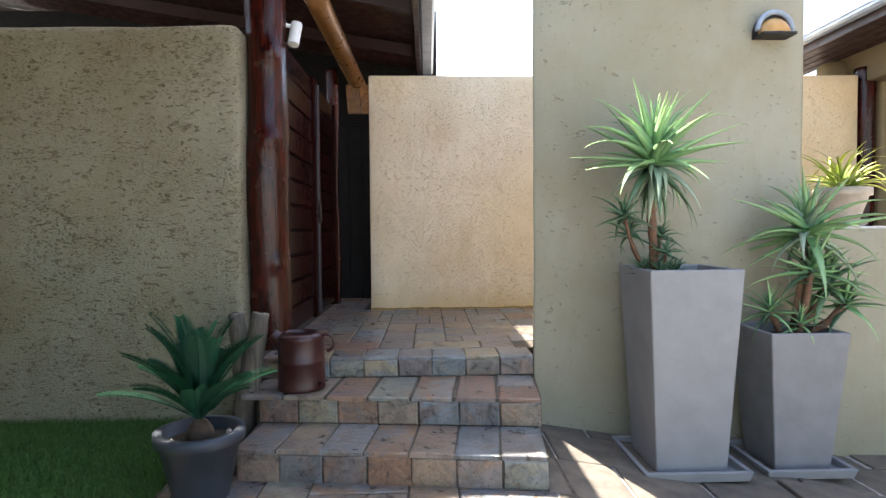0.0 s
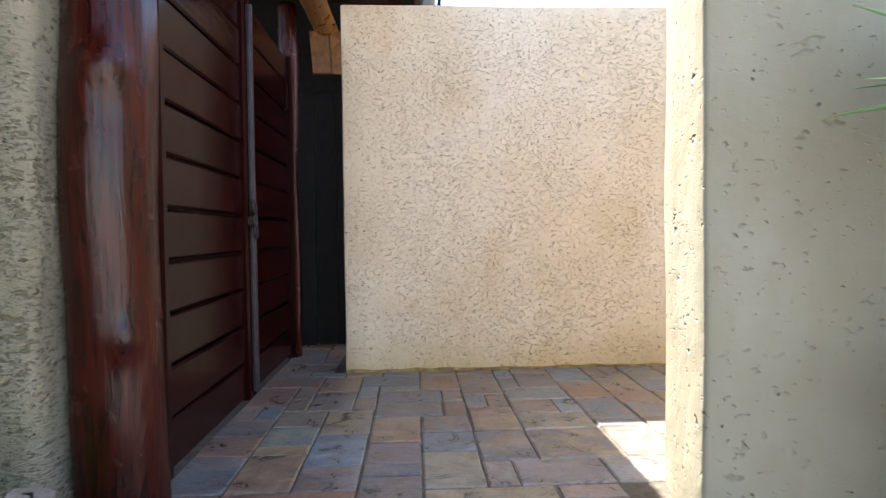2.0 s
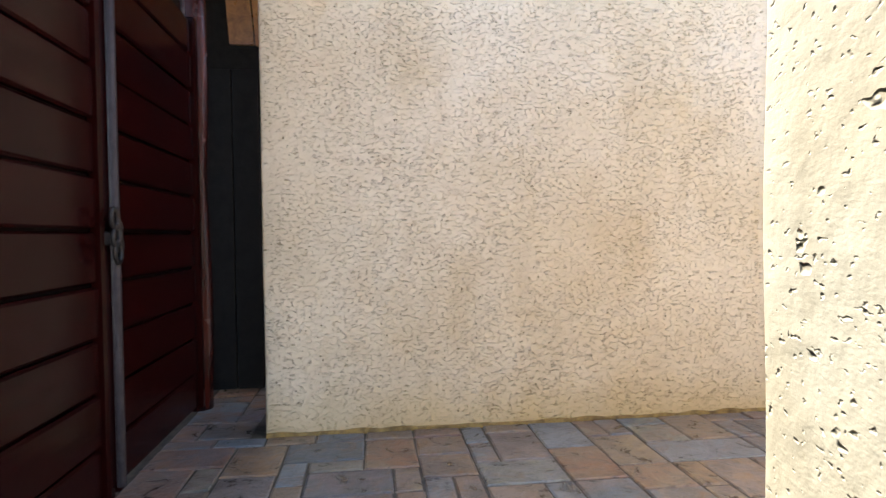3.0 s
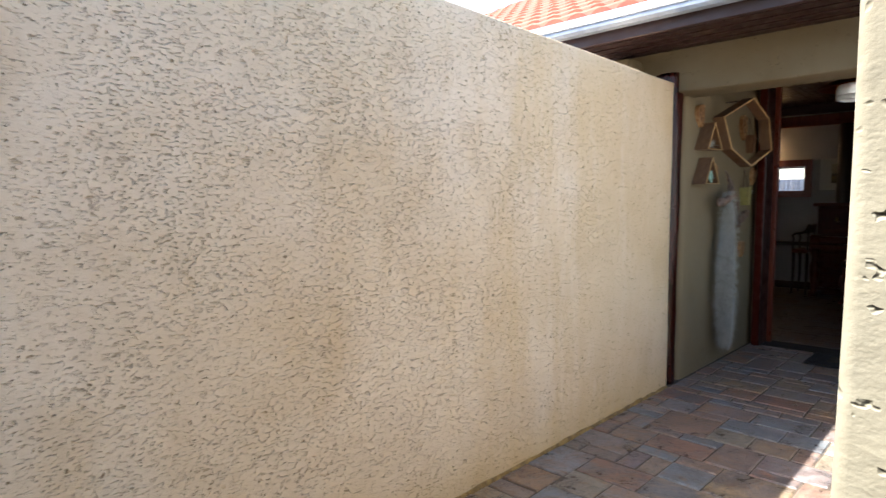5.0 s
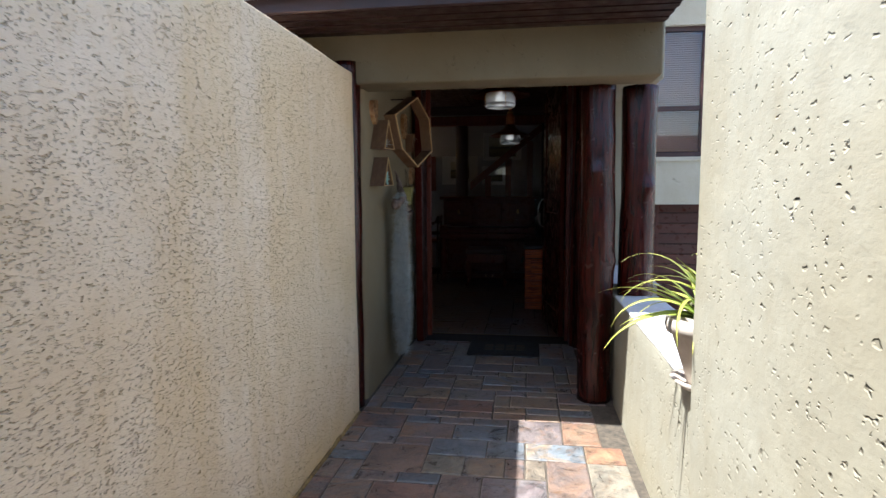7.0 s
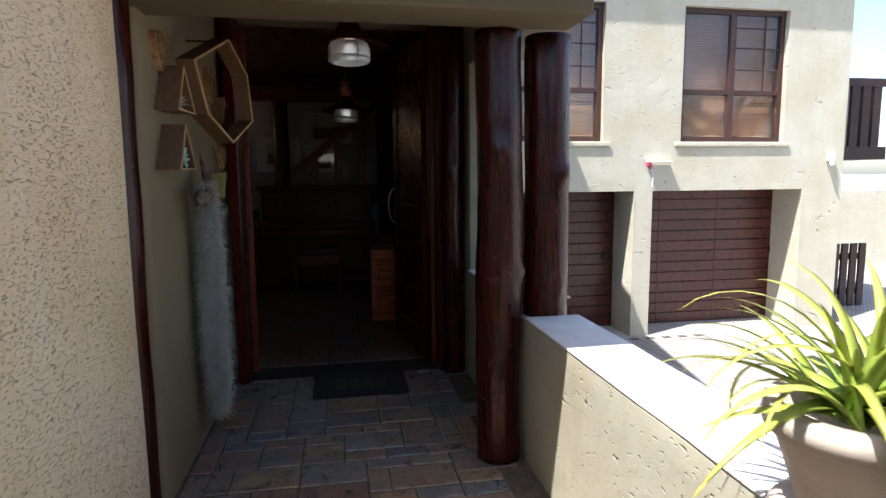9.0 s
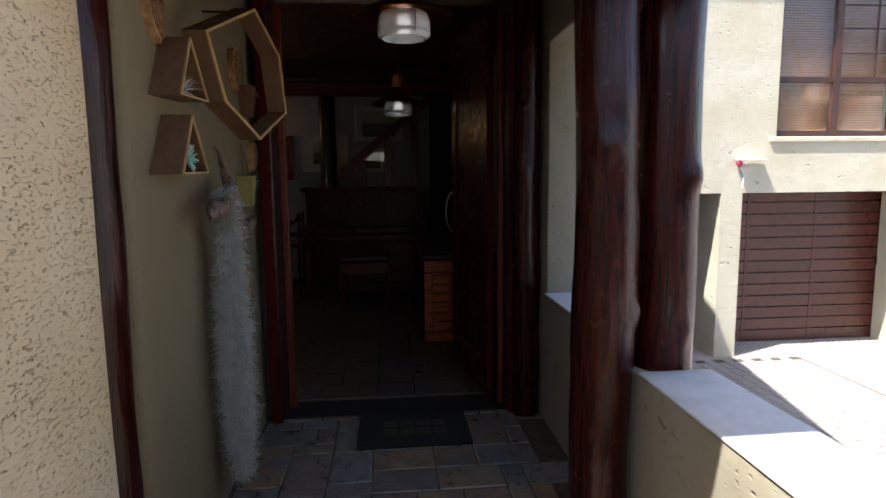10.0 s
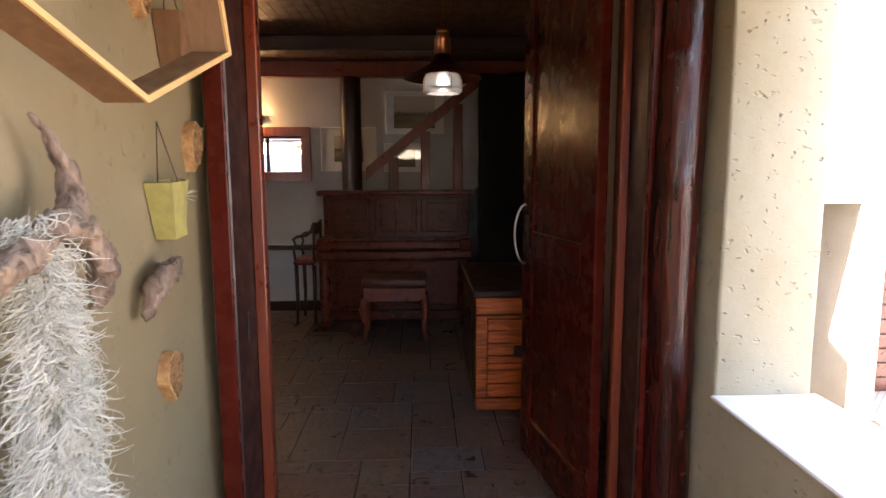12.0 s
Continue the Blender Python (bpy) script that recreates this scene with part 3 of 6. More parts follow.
def build_roofs():
    # roof over the gate: dark boards under it, a gutter along its edge
    soffit = bmesh.new()
    prism(soffit, [(0.14, 4.35, 2.98), (0.14, 4.35, 3.04), (-6.2, 4.35, 4.1), (-6.2, 4.35, 4.04)], (0, 5.5, 0))
    over = thing("gate_roof", "dark boarded roof overhang above the gate", "roof", (-3, 7, 2.98), kind="structure")
    part("soffit", soffit, DARKWOOD, over)
    part("gutter", wave(boxed(0.14, 4.2, 2.93, 0.26, 9.9, 3.05, bevel=0.02), 0.003, 3), GUTTER, over, "pale grey metal gutter")
    part("fascia", boxed(0.10, 4.3, 2.86, 0.139, 9.85, 3.0), DARKWOOD, over)
    for y in (4.9, 6.0, 7.1):
        part("rafter", prism(bmesh.new(), [(0.08, y, 2.86), (0.08, y, 2.96), (-5.0, y, 3.83), (-5.0, y, 3.73)], (0, 0.07, 0)), DARKWOOD, over)
    # porch roof: soffit, fascia, gutter, red tiles
    porch = thing("porch_roof", "red tiled porch roof with dark boarded soffit and gutter", "roof", (5, 6, 2.9), kind="structure")
    for i in range(8):
        x = 3.622 + i * 0.0575
        part("soffit_board", wave(boxed(x, 4.02, 2.842 + 0.006 * (i % 2), x + 0.053, 10.0, 2.875), 0.002, 4, i), DARKWOOD, porch)
    part("fascia", boxed(3.59, 4.02, 2.845, 3.62, 10.0, 2.95, bevel=0.006), DARKWOOD, porch)
    part("gutter", boxed(3.50, 4.0, 2.912, 3.589, 10.0, 2.968, bevel=0.018), GUTTER, porch, "pale blue grey gutter")
    part("gutter_lip", tube(bmesh.new(), [(3.503, 4.0 + 0.5 * i, 2.966) for i in range(13)], [0.008] * 13, 8), WHITE, porch, "white rolled gutter lip", True)
    part("flashing", prism(bmesh.new(), [(3.60, 4.02, 2.975), (3.60, 4.02, 2.985), (4.05, 4.02, 3.205), (4.05, 4.02, 3.195)], (0, 5.98, 0)), GUTTER, porch, "pale blue grey metal strip")
    part("deck", prism(bmesh.new(), [(3.62, 4.02, 2.951), (3.62, 4.02, 2.97), (8.0, 4.02, 5.07), (8.0, 4.02, 5.05)], (0, 5.98, 0)), DARKWOOD, porch)
    rows = bmesh.new()
    for i in range(13):
        x, z = 4.05 + i * 0.3, 3.20 + i * 0.143
        for j in range(30):
            y = 4.02 + j * 0.2
            prism(rows, [(x, y + d, z + h) for d, h in ((0, 0.0), (0.05, 0.035), (0.1, 0.045), (0.15, 0.035), (0.195, 0.0))], (0.31, 0, 0.125))
    tagged(part("roof_tiles", rows, ROOFTILE, porch, "red clay roof tiles"), kind="stuff")
    # eave of the house along the drive
    house = thing("house_roof", "red tiled gable end of the house along the drive", "roof", (8, 4, 3.7), kind="structure")
    part("verge", prism(bmesh.new(), [(5.2, 3.55, 3.66), (5.2, 3.55, 3.76), (9.9, 3.55, 6.0), (9.9, 3.55, 5.9)], (0, 0.47, 0)), ROOFTILE, house)
    part("gable_wall", prism(bmesh.new(), [(5.5, 3.92, 3.051), (5.5, 3.92, 3.80), (9.9, 3.92, 5.89), (9.9, 3.92, 3.051)], (0, 0.099, 0)), FACADE, house)
    # unseen roof and wall on the lawn side, behind the camera's left, added to block sky light
    blocker = thing("shade_roof", "unseen dark roof added to shade the gate and steps", "roof", (-3.2, 1, 2.9), kind="structure")
    part("deck", prism(bmesh.new(), [(-0.40, -3.0, 2.89), (-0.40, -3.0, 2.96), (-6.0, -3.0, 3.9), (-6.0, -3.0, 3.83)], (0, 6.95, 0)), DARKWOOD, blocker)
    part("fascia", boxed(-0.399, -3.0, 2.80, -0.35, 3.95, 2.98), DARKWOOD, blocker)
    setting("wall_patio", boxed(-3.1, -3.0, 0.0, -2.85, 3.95, 3.38), WALL_PLAIN, "unseen khaki wall added to carry the shading roof", "wall")
    # porch and hall ceilings
    setting("ceiling_porch", boxed(4.36, 3.9, 3.05, DOOR, SIDE + 0.1, 3.1), DARKWOOD, "dark boarded porch ceiling", "ceiling")
    boards = bmesh.new()
    for i in range(70):
        box(boards, 6.03, 4.05 + i * 0.076, 3.05, 9.9, 4.122 + i * 0.076, 3.09)
    box(boards, 6.03, 4.05, 3.075, 9.9, 9.4, 3.3)
    setting("ceiling_hall", boards, CEILBOARD, "reddish tongue and groove board ceiling", "ceiling")


ground = build_ground()
build_walls()
build_skirts()
FLOOR_SET, FLOOR_ROOM, STEP_UP, STEP_LOW, APRON = build_steps()
build_roofs()


# ---- gate side ----
def log_post(name, label, foot, height, radius, seed, lean=(0, 0), knots=()):
    """A varnished round pole, uneven, with knots (height, angle)."""
    n = int(height / 0.03)
    bm = bmesh.new()
    pts, rad = [], []
    for i in range(n + 1):
        h = height * i / n
        pts.append((foot[0] + lean[0] * h + 0.012 * noise.noise(Vector((seed, h * 1.3, 0))), foot[1] + lean[1] * h + 0.012 * noise.noise(Vector((seed + 9, h * 1.3, 0))), foot[2] + h))
        rad.append(radius * (1 + 0.07 * noise.noise(Vector((h * 1.7, seed, 5))) + 0.015 * noise.noise(Vector((h * 7.0, seed, 8)))))
    tube(bm, pts, rad, 44, True, 0.06, seed)
    for v in bm.verts:
        h = v.co.z - foot[2]
        way = Vector((v.co.x - foot[0] - lean[0] * h, v.co.y - foot[1] - lean[1] * h, 0)).normalized()
        v.co += way * radius * (0.055 * noise.noise(Vector((way.x * 2.4, way.y * 2.4, h * 0.7 + seed))) + 0.022 * noise.noise(Vector((way.x * 6.5, way.y * 6.5, h * 1.6 + seed))))
    for h, a, size in knots:
        c = Vector((foot[0] + radius * math.cos(a), foot[1] + radius * math.sin(a), foot[2] + h))
        for v in bm.verts:
            d = (v.co - c).length
            if d < 3 * size:
                v.co += Vector((math.cos(a), math.sin(a), 0)) * size * 0.55 * math.exp(-(d / size) ** 2)
    ob = solid(name, bm, LOG, label, "log post", foot, True)
    return ob


def build_gate():
    log_post("log_post", "thick glossy red-brown log post beside the gate", (-0.755, 4.18, 0.2), 2.78, 0.118, 2, knots=((1.62, -1.2, 0.05), (2.12, -1.1, 0.055), (0.9, -0.9, 0.04)))
    log_post("log_post", "dark log post at the far end of the gate", (-0.70, 6.22, FLOOR), 2.2, 0.06, 5)
    gate = thing("gate", "closed double gate of glossy dark red-brown boards", "gate", (-0.68, 5.3, FLOOR))
    for y0, y1 in ((4.26, 5.165), (5.20, 6.14)):
        leaf = part("gate_leaf", boxed(-0.725, y0, 0.64, -0.70, y1, 2.44), BLACK, gate)
        for i in range(11):
            z = 0.645 + i * 0.163
            part("board", boxed(-0.70, y0 + 0.045, z, -0.672 + 0.003 * (i % 2), y1 - 0.045, z + 0.155, bevel=0.008), GATE, leaf)
        for y in (y0, y1 - 0.042):
            part("stile", boxed(-0.70, y, 0.63, -0.655, y + 0.042, 2.45, bevel=0.008), GATE, leaf)
    bolt = part("bolt", tube(bmesh.new(), [(-0.645, 5.182, 0.66), (-0.645, 5.182, 2.4)], [0.014] * 2, 10), STEEL_DARK, gate, "dull steel drop bolt")
    for k, (dy, dz, turn) in enumerate(((-0.03, 0.05, 0.3), (0.01, 0.03, 1.2), (-0.02, 0.0, -0.4), (0.02, -0.02, 0.9), (-0.01, -0.05, 0.1))):
        link = [(-0.625 - 0.012 * (k % 2), 5.16 + dy + 0.022 * math.cos(a) * math.cos(turn) - 0.032 * math.sin(a) * math.sin(turn), 1.44 + dz + 0.022 * math.cos(a) * math.sin(turn) + 0.032 * math.sin(a) * math.cos(turn)) for a in np.linspace(0, 6.283, 15)]
        part("chain_link", tube(bmesh.new(), link, [0.0075] * 15, 6, False), IRON, gate, "black chain link", True)
    part("latch", boxed(-0.66, 5.13, 1.41, -0.635, 5.22, 1.455, bevel=0.006), IRON, gate)
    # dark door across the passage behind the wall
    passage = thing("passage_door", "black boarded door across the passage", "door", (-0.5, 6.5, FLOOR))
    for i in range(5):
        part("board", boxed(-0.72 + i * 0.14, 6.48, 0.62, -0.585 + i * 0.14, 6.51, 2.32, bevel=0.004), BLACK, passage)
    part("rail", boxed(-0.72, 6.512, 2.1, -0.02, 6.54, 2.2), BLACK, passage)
    # gum pole that carries the roof
    bm = tube(bmesh.new(), [(-0.50, 4.30 + 0.2 * i, 2.76 + 0.006 * noise.noise(Vector((i, 2, 0)))) for i in range(22)], [0.075 * (1 + 0.05 * noise.noise(Vector((i * 0.7, 0, 1)))) for i in range(22)], 18)
    solid("roof_beam", bm, POLE, "yellow-brown varnished gum pole under the roof", "beam", (-0.5, 6.3, 2.76), True)
    bay = thing("eave_board", "orange-brown varnished boards closing the roof end", "board", (-0.35, 6.47, 2.44))
    for i in range(3):
        x = -0.58 + i * 0.13
        part("board", prism(bmesh.new(), [(x, 6.45 + 0.012 * i, 2.44), (x + 0.126, 6.45 + 0.012 * i, 2.44), (x + 0.10, 6.45 + 0.012 * i, 2.72), (x - 0.02, 6.45 + 0.012 * i, 2.72)], (0, 0.02, 0)), POLE, bay)
    # added black backdrop: hides the sky and stands in for the passage's darkness
    solid("dark_backdrop", boxed(-6.0, 6.9, 0.0, 0.3, 7.0, 3.6), BLACK, "black backdrop added to stand for the darkness behind the gate", "screen", (-3, 7, 0))
    # white wall camera on the post
    c = thing("security_camera", "small white security camera on the log post", "camera", (-0.62, 4.27, 2.47))
    part("bracket", tube(bmesh.new(), [(-0.66, 4.20, 2.53), (-0.64, 4.22, 2.52), (-0.60, 4.24, 2.52)], [0.014, 0.012, 0.014], 8), WHITE, c)
    body = tube(bmesh.new(), [(-0.585, 4.24, 2.535), (-0.60, 4.20, 2.40)], [0.034, 0.034], 16)
    part("housing", body, WHITE, c, smooth=False)
    part("clip", boxed(-0.70, 4.22, 2.50, -0.665, 4.26, 2.56, bevel=0.006), WHITE, c)


def bowl_pot(t, centre, r0, r1, h, material, rim, wall=0.015, sides=32):
    prof = [(0.001, 0), (r0, 0), (r0 * 1.02, 0.01), (r1 - 0.004, h - rim), (r1 + 0.012, h - rim + 0.002), (r1 + 0.016, h - rim * 0.5), (r1 + 0.014, h), (r1 - wall, h), (r1 - wall - 0.005, h - rim * 1.1), (0.001, h - rim * 1.2)]
    return part("pot", lathe(bmesh.new(), prof, centre, sides), material, t, smooth=True)


def blade(length, width, curl, thick, teeth=0, folds=7, channel=0.3, taper=1.2):
    """A leaf along x that curls downward, tapered, channelled, with teeth on its margins."""
    bm = bmesh.new()
    rows = []
    n = folds * (2 if teeth else 1)
    x = z = 0.0
    a = 0.0
    for i in range(n + 1):
        f = i / n
        w = width * (1 - f ** taper) * (0.8 + 0.2 * math.cos(f * 2)) + 0.0012
        if teeth and i % 2:
            w *= 1.16
        rows.append([bm.verts.new((x, s * w, z + (channel * w if abs(s) == 1 else 0) - (thick * (1 - f) if low else 0))) for s, low in ((-1, 0), (0, 0), (1, 0), (0, 1))])
        a -= curl * (0.4 + 1.2 * f) / n
        x += math.cos(a) * length / n
        z += math.sin(a) * length / n
    for p, q in zip(rows, rows[1:]):
        for k in range(4):
            bm.faces.new((p[k], p[(k + 1) % 4], q[(k + 1) % 4], q[k]))
    bmesh.ops.recalc_face_normals(bm, faces=bm.faces)
    return bm


ALOE_BLADES = [finish("aloe_leaf", blade(0.36 - 0.015 * i, 0.0205, c, 0.013, 12, 12, 0.5, 1.5), ALOE, smooth=True) for i, c in enumerate((0.35, 0.75, 1.1, 0.15))]
PALE_BLADES = [finish("aloe_leaf", blade(0.28, 0.020, c, 0.012, 11, 11, 0.5, 1.4), ALOE_PALE, smooth=True) for c in (0.9, 1.4)]
DULL_BLADES = [finish("aloe_leaf", blade(0.30 - 0.04 * i, 0.022, c, 0.011, 9, 9, 0.4, 1.4), ALOE_OLD, smooth=True) for i, c in enumerate((0.8, 1.3, 0.3))]


def rosette(t, centre, count, size, blades, rng, low=-35, high=80, turn=0.0):
    for i in range(count):
        f = i / count
        up = high + (low - high) * f ** 1.5 + rng.uniform(-8, 8)
        yaw = i * 137.5 + rng.uniform(-12, 12) + turn
        s = size * (0.62 + 0.42 * min(1, f * 1.8)) * rng.uniform(0.85, 1.1)
        m = Matrix.Translation(Vector(centre) + Vector((0, 0, -0.05 * size * f))) @ Euler((0, radians(-up), radians(yaw))).to_matrix().to_4x4() @ pose(0, 0, 0, rng.uniform(-14, 14)) @ Matrix.Scale(s, 4)
        piece("leaf", blades[i % len(blades)], t, m)


def tall_planter(x, y, zb, bottom, top, height, label, material=POTGREY):
    t = thing("planter", label, "planter", (x, y, zb), "tapered grey planters")
    b, w = bottom / 2, top / 2
    tray = lathe(bmesh.new(), [(0.001, 0.0), (b + 0.07, 0.0), (b + 0.085, 0.05), (b + 0.06, 0.05), (b + 0.055, 0.015), (0.001, 0.015)], (x, y, zb), square=True)
    soften(part("saucer", tray, POTGREY, t, "square grey drip tray"), 0.006, 2)
    body = lathe(bmesh.new(), [(0.001, 0.016), (b, 0.016), (w, height), (w - 0.025, height), (w - 0.03, height - 0.06), (0.001, height - 0.06)], (x, y, zb), square=True)
    soften(part("body", body, material, t), 0.008, 2)
    soil = wave(lathe(bmesh.new(), [(w - 0.035, -0.052), (w * 0.6, -0.045), (w * 0.3, -0.04), (0.001, -0.04)], (x, y, zb + height), square=True), 0.006, 20)
    part("soil", soil, SOIL, t)
    return t


def build_aloes():
    rng = random.Random(4)
    # tall planter
    x, y = 1.435, 3.535
    zb = ground_height(x) + 0.0
    tall_planter(x, y, zb, 0.34, 0.445, 0.985, "tall tapered grey planter standing in a square tray")
    top = zb + 0.93
    t = thing("aloe", "tall spiky green aloe on a bare brown stem", "plant", (x + 0.0, y, top), "aloes in planters")
    x, y = x - 0.135, y - 0.02
    stem = [(x + 0.01, y, top), (x + 0.005, y, top + 0.15), (x - 0.005, y, top + 0.30), (x, y, top + 0.46), (x + 0.005, y, top + 0.60)]
    part("stem", wave(cut(tube(bmesh.new(), stem, [0.022, 0.020, 0.021, 0.024, 0.02], 12), 0.02), 0.005, 60), STEM, t, "brown ringed stem", True)
    crown = (x + 0.005, y, top + 0.62)
    rosette(t, crown, 60, 1.22, ALOE_BLADES, rng, -5, 88)
    rosette(t, (crown[0], y, crown[2] - 0.04), 28, 1.15, PALE_BLADES + DULL_BLADES[:1], rng, -58, -5, 40)
    rosette(t, (crown[0], y, crown[2] - 0.12), 14, 0.6, DULL_BLADES, rng, -70, -30, 15)
    for dx, dy, dz, s in ((-0.15, -0.02, 0.33, 0.66), (-0.10, 0.05, 0.24, 0.6), (0.07, 0.06, 0.22, 0.5), (0.05, -0.05, 0.14, 0.45)):
        part("side_stem", tube(bmesh.new(), [(x - 0.02, y, top), (x + dx * 0.8, y + dy, top + dz * 0.6), (x + dx, y + dy, top + dz)], [0.010, 0.009, 0.008], 7), STEM, t, smooth=True)
        rosette(t, (x + dx, y + dy, top + dz), 20, s, DULL_BLADES, rng, -25, 75)
    for dx, dy in ((-0.05, 0.0), (0.04, 0.05), (-0.03, 0.02), (0.09, 0.08), (0.02, -0.06), (0.10, -0.03)):
        rosette(t, (x + dx, y + dy, top + 0.04), 18, 0.46, DULL_BLADES, rng, 10, 80)
    # shorter planter
    x, y = 2.045, 3.62
    zb = ground_height(x) + 0.0
    tall_planter(x, y, zb, 0.28, 0.395, 0.71, "shorter tapered grey planter standing in a square tray", POTGREY_SHADED)
    top = zb + 0.645
    t = thing("aloe", "branching green aloe with several heads", "plant", (x, y, top), "aloes in planters")
    for dx, dy, dz, s, n in ((0.105, 0, 0.59, 1.2, 54), (0.10, -0.04, 0.38, 0.9, 28), (0.22, 0.02, 0.30, 0.95, 36), (0.28, -0.04, 0.20, 0.7, 26), (-0.12, -0.05, 0.17, 0.6, 26), (0.02, -0.08, 0.10, 0.5, 18), (0.14, 0.06, 0.14, 0.6, 22)):
        part("stem", wave(tube(bmesh.new(), [(x + dx * 0.2, y + dy * 0.2, top), (x + dx * 0.7, y + dy, top + dz * 0.5), (x + dx, y + dy, top + dz)], [0.02, 0.018, 0.016], 9), 0.003, 40), STEM, t, "brown ringed stem", True)
        rosette(t, (x + dx, y + dy, top + dz), n, s, ALOE_BLADES + (DULL_BLADES if dz < 0.4 else PALE_BLADES), rng, -35, 85)


def frond_mesh(length, rng):
    """A cycad frond: a rib with two rows of narrow leaflets."""
    bm = bmesh.new()
    n = 58
    pts = []
    x = z = 0.0
    a = 0.0
    for i in range(n + 1):
        pts.append(Vector((x, 0, z)))
        a -= (0.25 + 0.8 * i / n) / n
        x += math.cos(a) * length / n
        z += math.sin(a) * length / n
    tube(bm, pts[::2], [0.0055 * (1 - 0.75 * i / n) for i in range(0, n + 1, 2)], 5)
    for s in (-1, 1):
        for i in range(6, n):
            f = i / n
            size = 0.088 * math.sin(math.pi * (0.14 + 0.80 * f)) ** 0.6 * rng.uniform(0.92, 1.06)
            p = pts[i]
            q = p + Vector((size * 0.62, s * size * 0.80, size * (0.30 - 0.2 * f) + rng.uniform(-0.004, 0.004)))
            mid = p.lerp(q, 0.4) + Vector((0, 0, 0.005))
            w = Vector((0.0034, -s * 0.0022, 0.0008))
            bm.faces.new([bm.verts.new(c) for c in (p - w * 0.7, mid - w, q, mid + w, p + w * 0.7)])
    return bm


def build_palm():
    rng = random.Random(8)
    x, y, z = -0.735, 3.02, 0.21
    t = thing("cycad_pot", "dark blue-grey plastic plant pot with a rolled rim", "pot", (x, y, z))
    bowl_pot(t, (x, y, z), 0.105, 0.160, 0.285, POTBLACK, 0.05)
    part("soil", wave(lathe(bmesh.new(), [(0.15, 0.235), (0.09, 0.245), (0.001, 0.25)], (x, y, z), 20), 0.008, 30), SOIL, t)
    for i in range(4):
        a = i * 1.7 + 0.4
        stone = bmesh.new()
        bmesh.ops.create_icosphere(stone, subdivisions=1, radius=rng.uniform(0.012, 0.022), matrix=Matrix.Translation((x + 0.11 * math.cos(a), y + 0.11 * math.sin(a), z + 0.255)))
        part("pebble", stone, POTSTONE, t, smooth=True)
    p = thing("cycad", "dark green cycad palm with arching feathered fronds", "plant", (x, y, z + 0.24))
    cone = lathe(bmesh.new(), [(0.05, 0.0), (0.055, 0.03), (0.045, 0.06), (0.025, 0.085), (0.001, 0.09)], (x, y, z + 0.235), 14)
    part("trunk", wave(cone, 0.012, 30), BARK, p, "shaggy brown trunk", True)
    fronds = [finish("frond", frond_mesh(l, rng), CYCAD) for l in (0.46, 0.50, 0.42)]
    for i in range(28):
        f = i / 28
        m = Matrix.Translation((x, y, z + 0.32)) @ Euler((0, radians(-(88 - 52 * f + rng.uniform(-6, 6))), radians(i * 137.5 + rng.uniform(-10, 10)))).to_matrix().to_4x4() @ pose(0, 0, 0, rng.uniform(-20, 20)) @ Matrix.Scale(rng.uniform(0.85, 1.0) * (1.0 - 0.25 * f), 4)
        piece("frond", fronds[i % 3], p, m)


def build_can():
    x, y, z = -0.455, 3.625, 0.49
    t = thing("watering_can", "red-brown enamelled metal can with a loop handle", "can", (x, y, z))
    prof = [(r, h * 0.93) for r, h in [(0.001, 0.004), (0.118, 0.004), (0.121, 0.012), (0.117, 0.03), (0.115, 0.148), (0.119, 0.155), (0.115, 0.162), (0.113, 0.27), (0.117, 0.285), (0.106, 0.30), (0.085, 0.31), (0.08, 0.31), (0.078, 0.29), (0.10, 0.02), (0.001, 0.015)]]
    part("body", lathe(bmesh.new(), prof, (x, y, z), 32), CAN, t, smooth=True)
    a = np.linspace(-1.45, 2.2, 16)
    part("handle", tube(bmesh.new(), [(x + 0.128 + 0.042 * math.cos(v), y - 0.02, z + 0.235 + 0.042 * math.sin(v)) for v in a], [0.009] * 16, 8), CAN, t, smooth=True)
    part("spout", tube(bmesh.new(), [(x - 0.08, y, z + 0.22), (x - 0.12, y - 0.01, z + 0.26), (x - 0.14, y - 0.01, z + 0.28)], [0.05, 0.035, 0.03], 14, False), CAN, t, smooth=True)
    part("tap", tube(bmesh.new(), [(x + 0.10, y - 0.06, z + 0.04), (x + 0.12, y - 0.075, z + 0.035)], [0.012, 0.014], 8), CAN, t)


